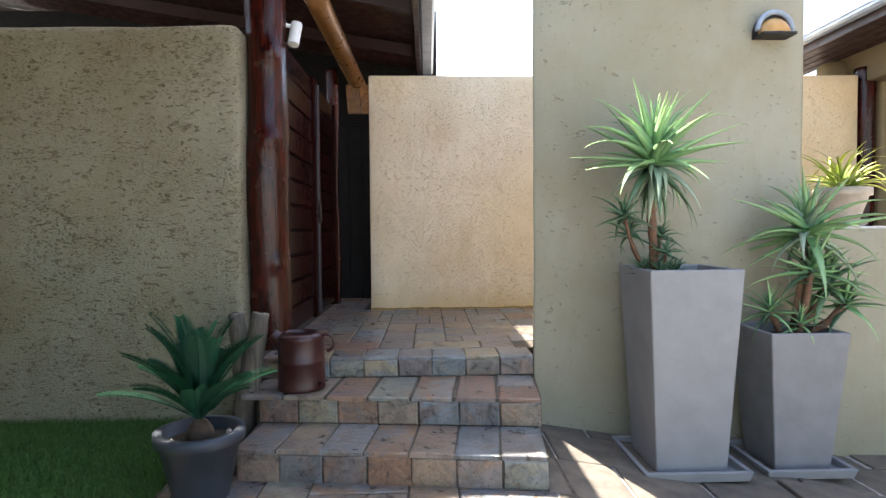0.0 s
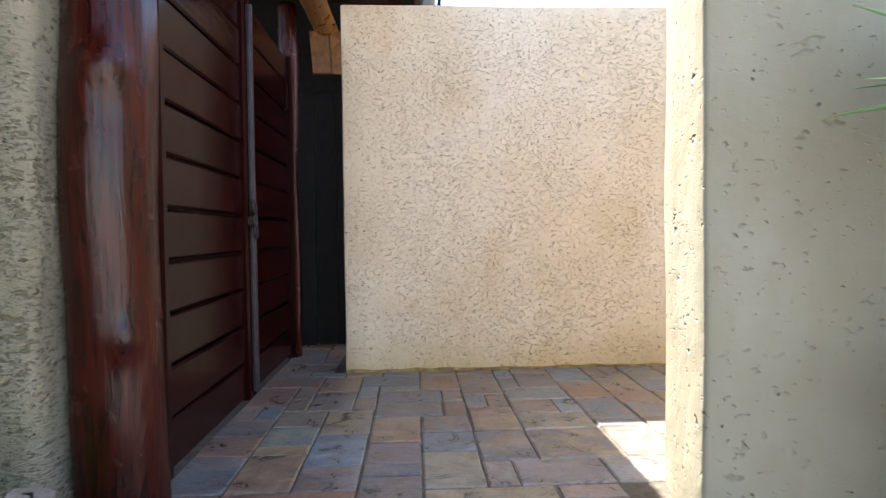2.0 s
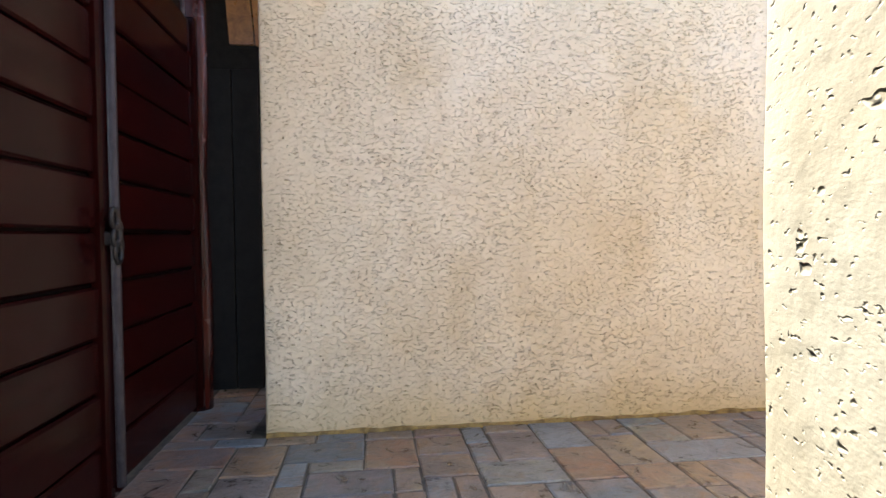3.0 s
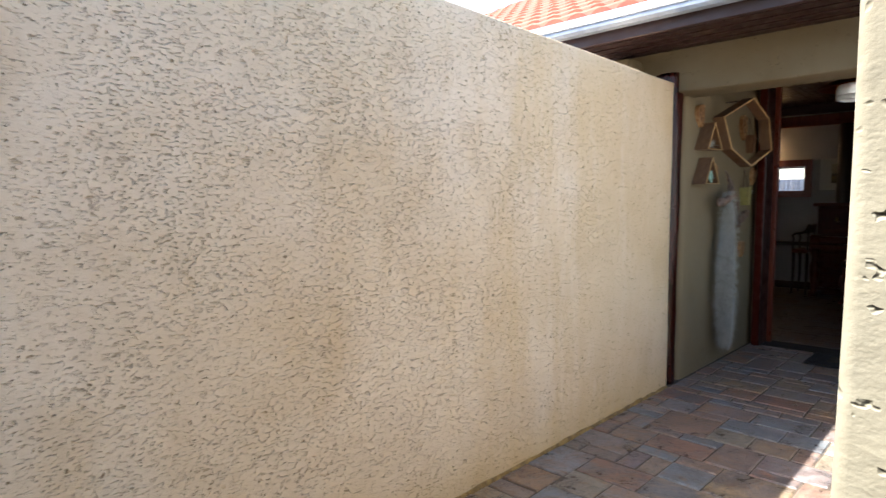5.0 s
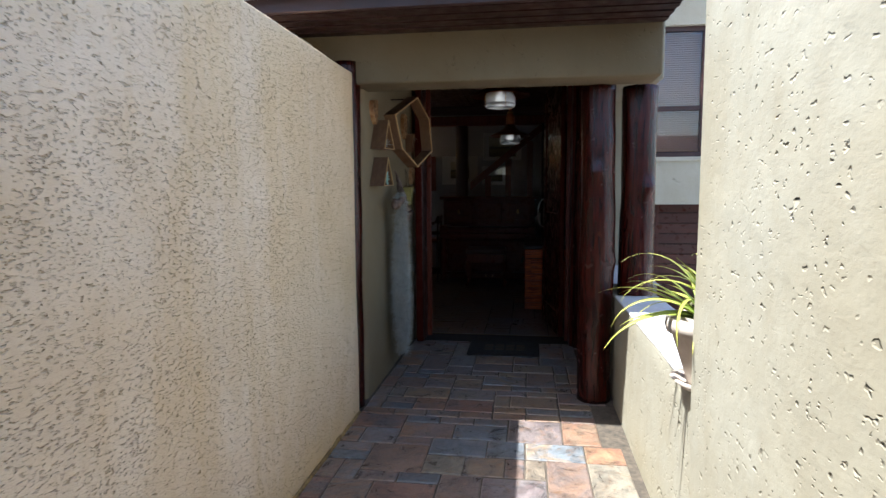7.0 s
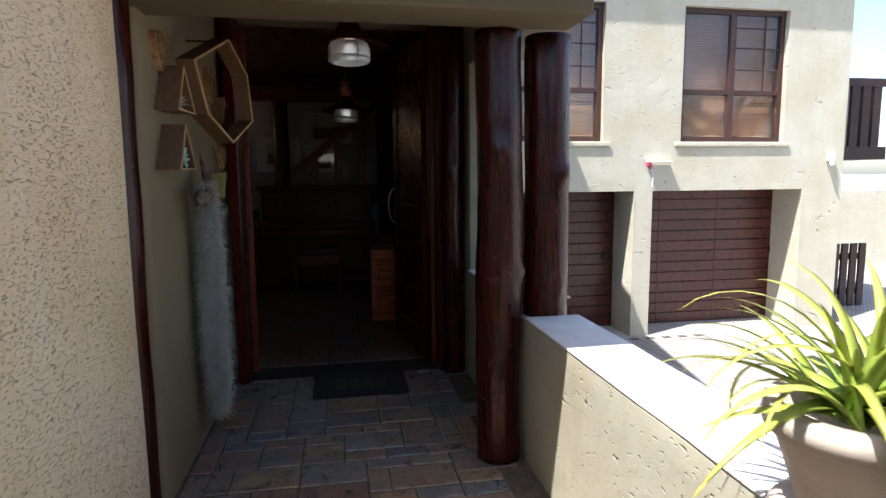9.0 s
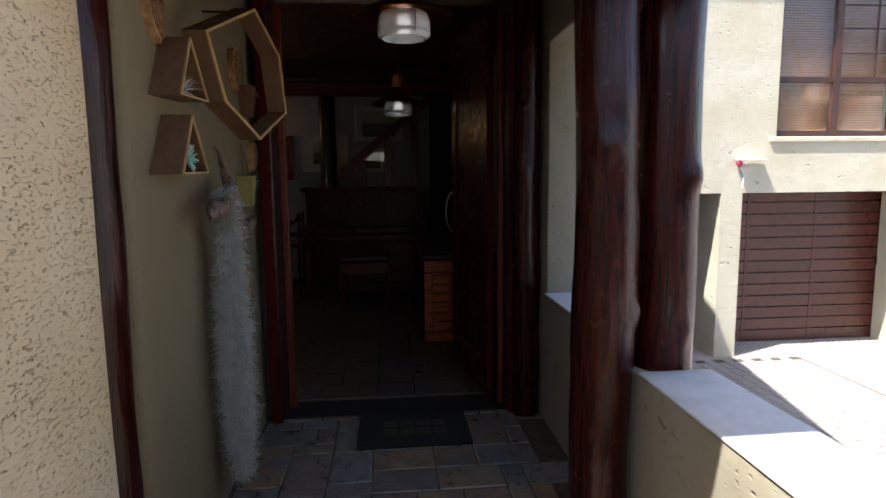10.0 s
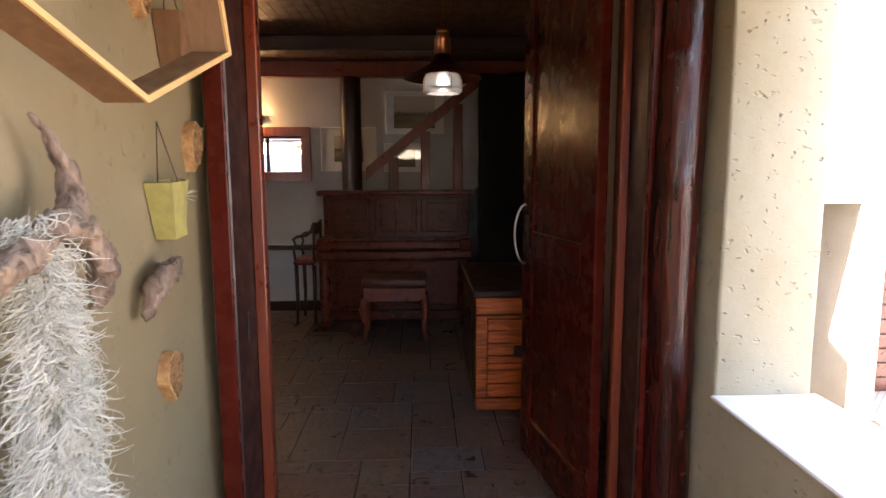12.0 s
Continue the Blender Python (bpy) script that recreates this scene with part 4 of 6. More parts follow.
def build_stumps():
    ends = wood("sawn_grey_log_end", (0.14, 0.11, 0.085), (0.36, 0.31, 0.25), 0.85, 60.0, (1, 1, 1))
    for i, (foot, top, r) in enumerate((((-0.73, 3.62, 0.2), (-0.80, 3.70, 0.86), 0.046), ((-0.775, 3.60, 0.2), (-0.665, 3.66, 0.865), 0.052))):
        n = 16
        foot, top = Vector(foot), Vector(top)
        t = thing("wooden_stake", "weathered grey log stake with a pale sawn end", "stake", foot, "weathered stakes")
        bm = tube(bmesh.new(), [foot.lerp(top, k / n) for k in range(n + 1)], [r * (1.1 - 0.2 * k / n + 0.06 * noise.noise(Vector((k * 0.8, i, 0)))) for k in range(n + 1)], 22, True, 0.14, 4 + i)
        part("log", wave(bm, 0.006, 22, i), STUMP, t, smooth=True)
        way = (top - foot).normalized()
        part("sawn_end", tube(bmesh.new(), [top - way * 0.004, top + way * 0.006], [r * 0.88, r * 0.82], 22, True, 0.14, 4 + i), ends, t, "pale cracked sawn end")
        part("pith_crack", tube(bmesh.new(), [top + way * 0.0065 + Vector((-0.6 * r, 0, 0)), top + way * 0.0075, top + way * 0.0065 + Vector((0.3 * r, -0.4 * r, 0))], [0.002, 0.004, 0.002], 5), BLACK, t, "dark crack")


def build_brom():
    rng = random.Random(11)
    x, y, z = 2.69, 4.125, 1.28
    t = thing("stoneware_pot", "pale stoneware pot in a saucer on the low wall", "pot", (x, y, z))
    part("saucer", lathe(bmesh.new(), [(0.001, 0), (0.10, 0), (0.135, 0.03), (0.12, 0.032), (0.09, 0.012), (0.001, 0.012)], (x, y, z), 28), POTSTONE, t, smooth=True)
    bowl_pot(t, (x, y, z + 0.014), 0.08, 0.14, 0.225, POTSTONE, 0.05)
    p = thing("spider_plant", "spiky yellow-green striped plant with long arching blades", "plant", (x, y, z + 0.2))
    blades = [finish("blade", blade(l, 0.013, c, 0.003, 0, 12, 0.5, 2.2), BROM, smooth=True) for l, c in ((0.42, 1.7), (0.36, 1.2), (0.30, 0.7), (0.46, 2.3))]
    for i in range(58):
        f = i / 58
        m = Matrix.Translation((x + rng.uniform(-0.04, 0.04), y + rng.uniform(-0.04, 0.04), z + 0.215)) @ Euler((0, radians(-(82 - 60 * f + rng.uniform(-8, 8))), radians(i * 137.5))).to_matrix().to_4x4() @ pose(0, 0, 0, rng.uniform(-25, 25)) @ Matrix.Scale(rng.uniform(0.75, 1.1), 4)
        piece("blade", blades[i % 4], p, m)


build_gate()
build_aloes()
build_palm()
build_can()
build_stumps()
build_brom()

# ---- porch ----
log_post("log_post", "glossy red-brown log post with a sawn knot", (4.42, 4.315, FLOOR), 1.975, 0.105, 11, knots=((0.90, -2.2, 0.035), (1.45, 2.9, 0.04), (0.45, 2.6, 0.04)))
log_post("log_post", "glossy red-brown log post standing on the low wall", (4.50, 4.06, 0.4), 2.175, 0.105, 14, knots=((1.55, -2.6, 0.045), (1.02, -2.9, 0.035)))
log_post("log_post", "dark log post at the end of the beige wall", (4.115, 5.835, FLOOR), 2.1, 0.085, 17)
log_post("log_post", "dark varnished log post beside the front door", (5.69, 4.285, FLOOR), 2.35, 0.075, 20, knots=((1.72, 2.7, 0.03), (1.35, 2.9, 0.025), (0.8, 2.5, 0.03)))


def build_door():
    t = thing("door_frame", "dark and orange-brown timber door frame", "door frame", (5.87, 5.05, FLOOR), kind="structure")
    for y0, y1 in ((5.655, 5.72), (4.32, 4.382)):
        part("jamb", boxed(5.70, y0, 0.585, 6.0, y1, 2.95, bevel=0.006), DARKWOOD, t)
        part("architrave", boxed(5.684, y0 + 0.004, 0.605, 5.699, y1 - 0.004, 2.95, bevel=0.003), DOORWOOD, t, "red-brown architrave strip")
    part("stop", boxed(5.90, 5.615, 0.585, 5.95, 5.654, 2.90, bevel=0.004), FRAMEWOOD, t, "orange-brown door stop")
    part("stop", boxed(5.84, 4.383, 0.585, 5.88, 4.415, 2.90, bevel=0.004), FRAMEWOOD, t, "orange-brown door stop")
    part("head", boxed(5.70, 4.32, 2.951, 6.0, 5.72, 3.02), DARKWOOD, t)
    part("hinge", boxed(5.885, 4.36, 1.55, 5.91, 4.412, 1.66, bevel=0.004), IRON, t, "black steel hinge")
    part("hinge", boxed(5.885, 4.36, 0.78, 5.91, 4.412, 0.89, bevel=0.004), IRON, t, "black steel hinge")
    part("strike_plate", boxed(5.80, 5.648, 1.44, 5.84, 5.654, 1.54, bevel=0.002), IRON, t, "black strike plate")
    part("threshold", boxed(5.74, 4.382, 0.586, 5.98, 5.655, 0.606, bevel=0.004), GROUT_DARK, t, "worn dark threshold")
    d = thing("front_door", "open dark red-brown panelled timber door", "door", (5.93, 4.43, FLOOR))
    way = Vector((0.985, 0.17, 0)).normalized()
    out = Vector((-way.y, way.x, 0))

    def slat(name, a, b, z0, z1, w0, w1, m, label="", bevel=0.006):
        bm = boxed(a, w0, z0, b, w1, z1, bevel=bevel)
        for v in bm.verts:
            v.co = Vector((5.93, 4.43, 0)) + way * v.co.x + out * v.co.y + Vector((0, 0, v.co.z))
        return part(name, bm, m, d, label)

    slat("panel", 0.03, 0.73, 0.64, 2.88, 0.0, 0.022, DOORWOOD)
    for a, b in ((0.0, 0.12), (0.64, 0.76)):
        slat("stile", a, b, 0.62, 2.90, -0.008, 0.034, DOORWOOD)
    for z0, z1 in ((0.62, 0.82), (1.60, 1.72), (2.74, 2.90)):
        slat("rail", 0.121, 0.639, z0, z1, -0.006, 0.032, DOORWOOD)
    for z in (0.824, 1.724):
        slat("beading", 0.125, 0.635, z, z + 0.006, 0.022, 0.030, FRAMEWOOD, "pale worn beading", 0.001)
    slat("lock_plate", 0.66, 0.70, 1.60, 1.80, 0.0345, 0.040, IRON, "black iron lock plate", 0.002)
    c = Vector((5.93, 4.43, 1.71)) + way * 0.70 + out * 0.04
    arc = [c + out * (0.055 * math.sin(a)) + Vector((0, 0, -0.14 * math.cos(a))) for a in np.linspace(0, math.pi, 14)]
    part("handle", tube(bmesh.new(), arc, [0.006] * 14, 8), STEEL, d, "curved polished steel pull handle", True)


def build_mat():
    t = thing("doormat", "dark coir doormat with worn tan lettering at the door", "mat", (5.50, 4.93, FLOOR))
    part("mat", wave(boxed(5.31, 4.64, FLOOR, 5.72, 5.23, FLOOR + 0.018, bevel=0.006), 0.002, 30), RUBBER, t)
    tan = mottled("worn_tan_print", (0.085, 0.06, 0.03), (0.035, 0.026, 0.018), 0.95, 60.0)
    for x0 in (5.43, 5.53):
        for i in range(4):
            y = 4.76 + i * 0.088
            part("print", boxed(x0, y, FLOOR + 0.0185, x0 + 0.075, y + 0.07, FLOOR + 0.0195), tan, t, "worn tan print bar")


def frame_outline(bm, outline, y0, y1, wide):
    """A frame round a polygon in the x-z plane, as deep as y0 to y1."""
    c = Vector((sum(p[0] for p in outline) / len(outline), 0, sum(p[1] for p in outline) / len(outline)))
    rings = []
    for inner in (0, 1):
        for y in (y0, y1):
            ring = []
            for x, z in outline:
                v = Vector((x, 0, z))
                if inner:
                    v = v + (c - v).normalized() * wide
                ring.append(bm.verts.new((v.x, y, v.z)))
            rings.append(ring)
    of, ob, nf, nb = rings
    n = len(outline)
    for k in range(n):
        j = (k + 1) % n
        for q in ((of[k], of[j], nf[j], nf[k]), (ob[k], ob[j], nb[j], nb[k]), (of[k], of[j], ob[j], ob[k]), (nf[k], nf[j], nb[j], nb[k])):
            bm.faces.new(q)
    bmesh.ops.recalc_face_normals(bm, faces=bm.faces)
    return bm


def sprig(bm, c, r, count, rng, thick=0.0022):
    """A small tuft of curling air-plant leaves."""
    for i in range(count):
        a = rng.uniform(0, 6.28)
        up = rng.uniform(0.2, 1.1)
        d = Vector((math.cos(a) * math.cos(up), -abs(math.sin(a)) * math.cos(up) * 0.8, math.sin(up)))
        pts = [Vector(c) + d * r * f + Vector((0, 0, -0.3 * r * f * f)) for f in (0, 0.35, 0.7, 1.0)]
        tube(bm, pts, [thick, thick * 0.9, thick * 0.6, thick * 0.2], 4)
    return bm


def wall_box(name, label, outline, front, sprigs, swing=0.0):
    t = thing(name, label, "wall shelf", (outline[0][0], SIDE, min(p[1] for p in outline)))
    case = frame_outline(bmesh.new(), outline, front, front + 0.075 if swing else SIDE - 0.002, 0.012)
    edge = frame_outline(bmesh.new(), outline, front - 0.006, front - 0.0005, 0.013)
    for v in [*case.verts, *edge.verts]:
        if v.co.y < SIDE - 0.01:
            v.co.y -= swing * (v.co.x - outline[0][0])
    if swing:
        part("wall_spacer", boxed(outline[0][0] - 0.003, front + 0.03, outline[0][1] - 0.02, outline[0][0] + 0.003, SIDE - 0.001, outline[0][1] - 0.012), DARKWOOD, t)
    part("case", case, BROWNPINE, t)
    part("front_edge", edge, RAWPINE, t, "pale raw pine front edge")
    rng = random.Random(len(label))
    for kind, x, z, r in sprigs:
        if kind == "tuft":
            solid("air_plant", sprig(bmesh.new(), (x, front + 0.04, z), r, 26, rng), MOSS, "small curling grey-green air plant in a box", "plant", (x, front + 0.04, z))
        else:
            plant = thing("succulent", "pale blue-green succulent rosette in a box", "plant", (x, front + 0.03, z))
            for i in range(16):
                a, f = i * 2.4, i / 16
                d = Vector((math.cos(a) * (0.3 + f * 0.7), -0.25 - 0.3 * f, math.sin(a) * (0.3 + f * 0.7)))
                bm = bmesh.new()
                bmesh.ops.create_icosphere(bm, subdivisions=1, radius=1, matrix=Matrix.Translation(Vector((x, front + 0.03, z)) + d * r * 0.6) @ d.to_track_quat("X", "Z").to_matrix().to_4x4() @ Matrix.Diagonal((r * 0.42, r * 0.2, r * 0.09, 1)))
                part("leaf", bm, SUCCULENT, plant, smooth=True)
    return t


def flake(x, z, w, h, label, heart=False, tilt=0.0, seed=0):
    """A slice of cone or bark hung on the wall: rounded top, pointed foot, scaly face."""
    bm = bmesh.new()
    n = 22
    ring = []
    for k in range(n):
        a = 2 * math.pi * k / n
        px, pz = math.sin(a), math.cos(a)
        width = (1.0 if pz > 0 else (1 + pz) ** 0.75 + 0.05)
        notch = -0.35 * math.exp(-(px / 0.35) ** 2) if heart and pz > 0 else 0.0
        ring.append((px * width * w / 2, (pz * 0.5 + notch * 0.5) * h))
    co, si = math.cos(tilt), math.sin(tilt)
    spin = lambda q: (q[0] * co - q[1] * si, q[0] * si + q[1] * co)
    t = thing("cone_slice", label, "wall ornament", (x, SIDE, z - h / 2))
    prism(bm, [(x + spin(q)[0], SIDE - 0.03, z + spin(q)[1]) for q in ring], (0, 0.029, 0))
    part("rind", wave(cut(bm, 0.02), 0.003, 40, seed), RIND, t, "pale orange-brown rind")
    face = bmesh.new()
    prism(face, [(x + spin((q[0] * 0.8, q[1] * 0.8))[0], SIDE - 0.034, z + spin((q[0] * 0.8, q[1] * 0.8))[1]) for q in ring], (0, 0.0035, 0))
    rng = random.Random(seed)
    for i in range(70):
        u, v = rng.uniform(-0.40, 0.40), rng.uniform(-0.40, 0.40)
        if abs(u) > 0.36 * (1 if v > 0 else 1 + 2 * v * 0.9):
            continue
        q = spin((u * w, v * h))
        bmesh.ops.create_icosphere(face, subdivisions=1, radius=1, matrix=Matrix.Translation((x + q[0], SIDE - 0.035, z + q[1])) @ Matrix.Rotation(rng.uniform(-0.6, 0.6), 4, "Y") @ Matrix.Diagonal((w * 0.05, 0.005, h * 0.05, 1)))
    part("scaly_face", face, BARKCHIP, t, "dark brown scaly face")
    return t


def build_decor():
    wall_box("hexagon_frame", "long six-sided brown box frame with pale front edges", [(4.98, 2.63), (5.19, 2.49), (5.24, 2.25), (4.975, 2.115), (4.72, 2.235), (4.62, 2.46)], 5.56, (), 0.25)
    wall_box("triangle_shelf", "triangular wooden wall box holding an air plant", [(4.50, 2.41), (4.66, 2.225), (4.38, 2.215)], 5.665, (("tuft", 4.52, 2.24, 0.09),))
    wall_box("triangle_shelf", "triangular wooden wall box holding a blue-green succulent", [(4.475, 2.165), (4.615, 1.98), (4.355, 1.975)], 5.665, (("rosette", 4.49, 2.03, 0.055),))
    flake(4.43, 2.46, 0.12, 0.17, "reddish heart-shaped slice of bark on the wall", True, 0.2, 1)
    flake(4.725, 2.06, 0.125, 0.155, "brown scaly cone slice on the porch wall", False, 0.1, 2)
    flake(5.37, 2.46, 0.12, 0.20, "brown scaly cone slice inside the long frame", False, 0.05, 3)
    flake(5.415, 1.46, 0.095, 0.135, "brown scaly cone slice low on the porch wall", False, -0.05, 4)
    flake(5.65, 2.07, 0.075, 0.15, "pale tapered slice of wood by the door", False, -0.2, 5)
    for x, z, s, m, label in ((5.44, 1.925, 0.15, REED, "yellow-green triangular hanging box with a sprig"), (5.53, 2.36, 0.12, BROWNPINE, "small brown triangular hanging box in the long frame")):
        t = thing("hanging_box", label, "wall ornament", (x, SIDE, z - 0.06))
        a, b, c = (x - s * 0.5, z + 0.045), (x + s * 0.42, z + 0.055), (x + s * 0.30, z - 0.095)
        d = (x - s * 0.16, z - 0.10)
        part("front", prism(bmesh.new(), [(a[0], SIDE - 0.075, a[1]), (x + s * 0.12, SIDE - 0.075, a[1] + 0.004), (c[0] - 0.012, SIDE - 0.055, c[1]), (d[0], SIDE - 0.055, d[1])], (0, 0.008, 0)), m, t)
        part("back", prism(bmesh.new(), [(a[0], SIDE - 0.010, a[1]), (b[0], SIDE - 0.010, b[1]), (c[0], SIDE - 0.010, c[1]), (d[0], SIDE - 0.010, d[1])], (0, 0.007, 0)), m, t)
        part("side", prism(bmesh.new(), [(a[0] - 0.006, SIDE - 0.075, a[1]), (a[0] - 0.006, SIDE - 0.004, a[1]), (d[0] - 0.006, SIDE - 0.004, d[1]), (d[0] - 0.006, SIDE - 0.055, d[1])], (0.008, 0, 0.001)), m, t)
        part("rim", tube(bmesh.new(), [(x + s * 0.12, SIDE - 0.072, a[1] + 0.004), (b[0], SIDE - 0.03, b[1]), (c[0], SIDE - 0.05, c[1])], [0.005] * 3, 6), m, t)
        part("string", tube(bmesh.new(), [(x - s * 0.4, SIDE - 0.03, z + 0.04), (x, SIDE - 0.01, z + 0.20), (x + s * 0.4, SIDE - 0.03, z + 0.05)], [0.0018] * 3, 4), DARKWOOD, t, "thin dark string")
        part("sprig", sprig(bmesh.new(), (x + s * 0.25, SIDE - 0.04, z), 0.07, 16, random.Random(3), 0.0016), MOSS, t, "dry grey-green sprig")
    # driftwood that the moss hangs from
    t = thing("driftwood", "gnarled horned piece of driftwood on the porch wall", "driftwood", (4.8, SIDE, 1.75))
    for i, (name, pts, rad) in enumerate((("limb", [(4.60, 5.66, 1.825), (4.63, 5.655, 1.855), (4.69, 5.65, 1.85), (4.76, 5.64, 1.875), (4.83, 5.65, 1.91), (4.90, 5.66, 1.90), (4.97, 5.69, 1.86)], [0.010, 0.030, 0.024, 0.020, 0.026, 0.024, 0.016]),
                                          ("horn", [(4.90, 5.67, 1.90), (4.955, 5.69, 1.95), (4.96, 5.70, 2.0), (4.935, 5.71, 2.05), (4.905, 5.72, 2.09)], [0.026, 0.022, 0.016, 0.010, 0.003]),
                                          ("stub", [(4.93, 5.67, 1.90), (4.98, 5.67, 1.85), (5.0, 5.675, 1.80), (4.98, 5.68, 1.745)], [0.024, 0.028, 0.026, 0.010]))):
        bm = tube(bmesh.new(), pts, rad, 14, True, 0.4, i + 1)
        cut(bm, 0.011)
        wave(bm, 0.006 if name == "horn" else 0.013, 26, 5 + i)
        wave(bm, 0.004 if name == "horn" else 0.011, 75, 8 + i)
        part(name, bm, DRIFT, t, smooth=True)
    bm = bmesh.new()
    tube(bm, [(5.27, 5.73, 1.66), (5.30, 5.71, 1.72), (5.33, 5.69, 1.76), (5.38, 5.70, 1.765), (5.43, 5.71, 1.74)], [0.010, 0.026, 0.024, 0.02, 0.010], 10, True, 0.4, 6)
    cut(bm, 0.01)
    wave(bm, 0.014, 28, 9)
    wave(bm, 0.010, 80, 4)
    solid("driftwood", bm, DRIFT, "small knobbly piece of driftwood on the porch wall", "driftwood", (5.2, SIDE, 1.68), True)
    # hanging moss
    rng = random.Random(21)
    verts, faces = [], []
    for i in range(6500):
        f = rng.random() ** 0.85
        z = 1.93 - 1.17 * f
        w = float(np.interp(f, (0, 0.08, 0.25, 0.6, 0.85, 1.0), (0.045, 0.04, 0.07, 0.10, 0.075, 0.025)))
        cx = 4.79 + 0.03 * f + 0.014 * math.sin(f * 8)
        a = rng.uniform(0, 6.28)
        r = w * rng.random() ** 0.5
        p = Vector((cx + r * math.cos(a), 5.655 + 0.6 * r * math.sin(a), z))
        d = Vector((math.cos(a) + rng.uniform(-0.6, 0.6), math.sin(a) * 0.6, rng.uniform(-1.6, 0.15))).normalized()
        spin = Vector((rng.uniform(-1, 1), rng.uniform(-1, 1), rng.uniform(-1, 1))).normalized()
        curl = rng.uniform(0.2, 0.75)
        step = rng.uniform(0.006, 0.011)
        thick = rng.uniform(0.0009, 0.0017)
        base = len(verts)
        for k in range(8):
            s = d.orthogonal().normalized()
            o = d.cross(s)
            t = thick * (1 - 0.11 * k)
            for j in range(3):
                q = p + s * t * math.cos(2.094 * j) + o * t * math.sin(2.094 * j)
                verts.append((q.x, min(q.y, SIDE - 0.002), q.z))
            p = p + d * step
            d = (d + spin.cross(d) * curl + Vector((0, 0, -0.12))).normalized()
        for k in range(7):
            for j in range(3):
                n = (j + 1) % 3
                faces.append((base + 3 * k + j, base + 3 * k + n, base + 3 * k + 3 + n, base + 3 * k + 3 + j))
    me = bpy.data.meshes.new("hanging_moss")
    me.from_pydata([tuple(K * c for c in v) for v in verts], [], faces)
    me.materials.append(MOSS)
    tagged(new("hanging_moss", me), "long grey-white beard of hanging moss on driftwood", "moss", "", "stuff")


def build_lamp(x, y, z, label):
    """A ship's pendant: ribbed glass, wide copper shade, brass neck and chain."""
    t = thing("pendant_lamp", label, "lamp", (x, y, z), "copper pendant lamps")
    ribs = bmesh.new()
    prof = [(0.095, 0.0), (0.112, 0.012), (0.113, 0.03), (0.108, 0.033), (0.113, 0.036), (0.112, 0.075), (0.10, 0.105), (0.075, 0.118), (0.07, 0.115), (0.094, 0.10), (0.106, 0.07), (0.106, 0.02), (0.09, 0.006), (0.095, 0.0)]
    lathe(ribs, prof, (x, y, z), 48)
    for v in ribs.verts:
        d = Vector((v.co.x - x, v.co.y - y))
        a = math.atan2(d.y, d.x)
        v.co.x += 0.0025 * math.cos(24 * a) * math.cos(a)
        v.co.y += 0.0025 * math.cos(24 * a) * math.sin(a)
    part("glass", ribs, RIBBED, t, "clear ribbed glass bowl", True)
    part("shade", lathe(bmesh.new(), [(0.225, 0.085), (0.22, 0.098), (0.13, 0.135), (0.075, 0.17), (0.05, 0.22), (0.046, 0.20), (0.07, 0.155), (0.12, 0.123), (0.225, 0.085)], (x, y, z), 40), COPPER, t, "wide dull copper shade", True)
    part("neck", lathe(bmesh.new(), [(0.05, 0.21), (0.046, 0.30), (0.05, 0.305), (0.03, 0.34), (0.014, 0.36), (0.012, 0.41)], (x, y, z), 24), COPPER, t, "copper neck", True)
    part("knuckle", lathe(bmesh.new(), [(0.001, 0.335), (0.035, 0.34), (0.038, 0.35), (0.03, 0.36), (0.001, 0.365)], (x, y, z), 20), BRASS, t, "brass collar", True)
    part("hanger", tube(bmesh.new(), [(x, y, z + 0.36), (x, y, 3.05)], [0.008, 0.008], 8), BRASS, t)
    for a in range(4):
        an = a * math.pi / 2 + 0.4
        part("cage_wire", tube(bmesh.new(), [(x + 0.115 * math.cos(an), y + 0.115 * math.sin(an), z + 0.01), (x + 0.118 * math.cos(an), y + 0.118 * math.sin(an), z + 0.08), (x + 0.10 * math.cos(an), y + 0.10 * math.sin(an), z + 0.12)], [0.0025] * 3, 5), BRASS, t)
    # unlit lamp: the bulb's glow imitates daylight in the ribbed glass
    bulb = bmesh.new()
    bmesh.ops.create_uvsphere(bulb, u_segments=14, v_segments=10, radius=0.035, matrix=Matrix.Translation((x, y, z + 0.075)))
    part("bulb", bulb, DAYLIGHT_GLOW, t, "white bulb with a faint glow added for daylight", True)
    return t


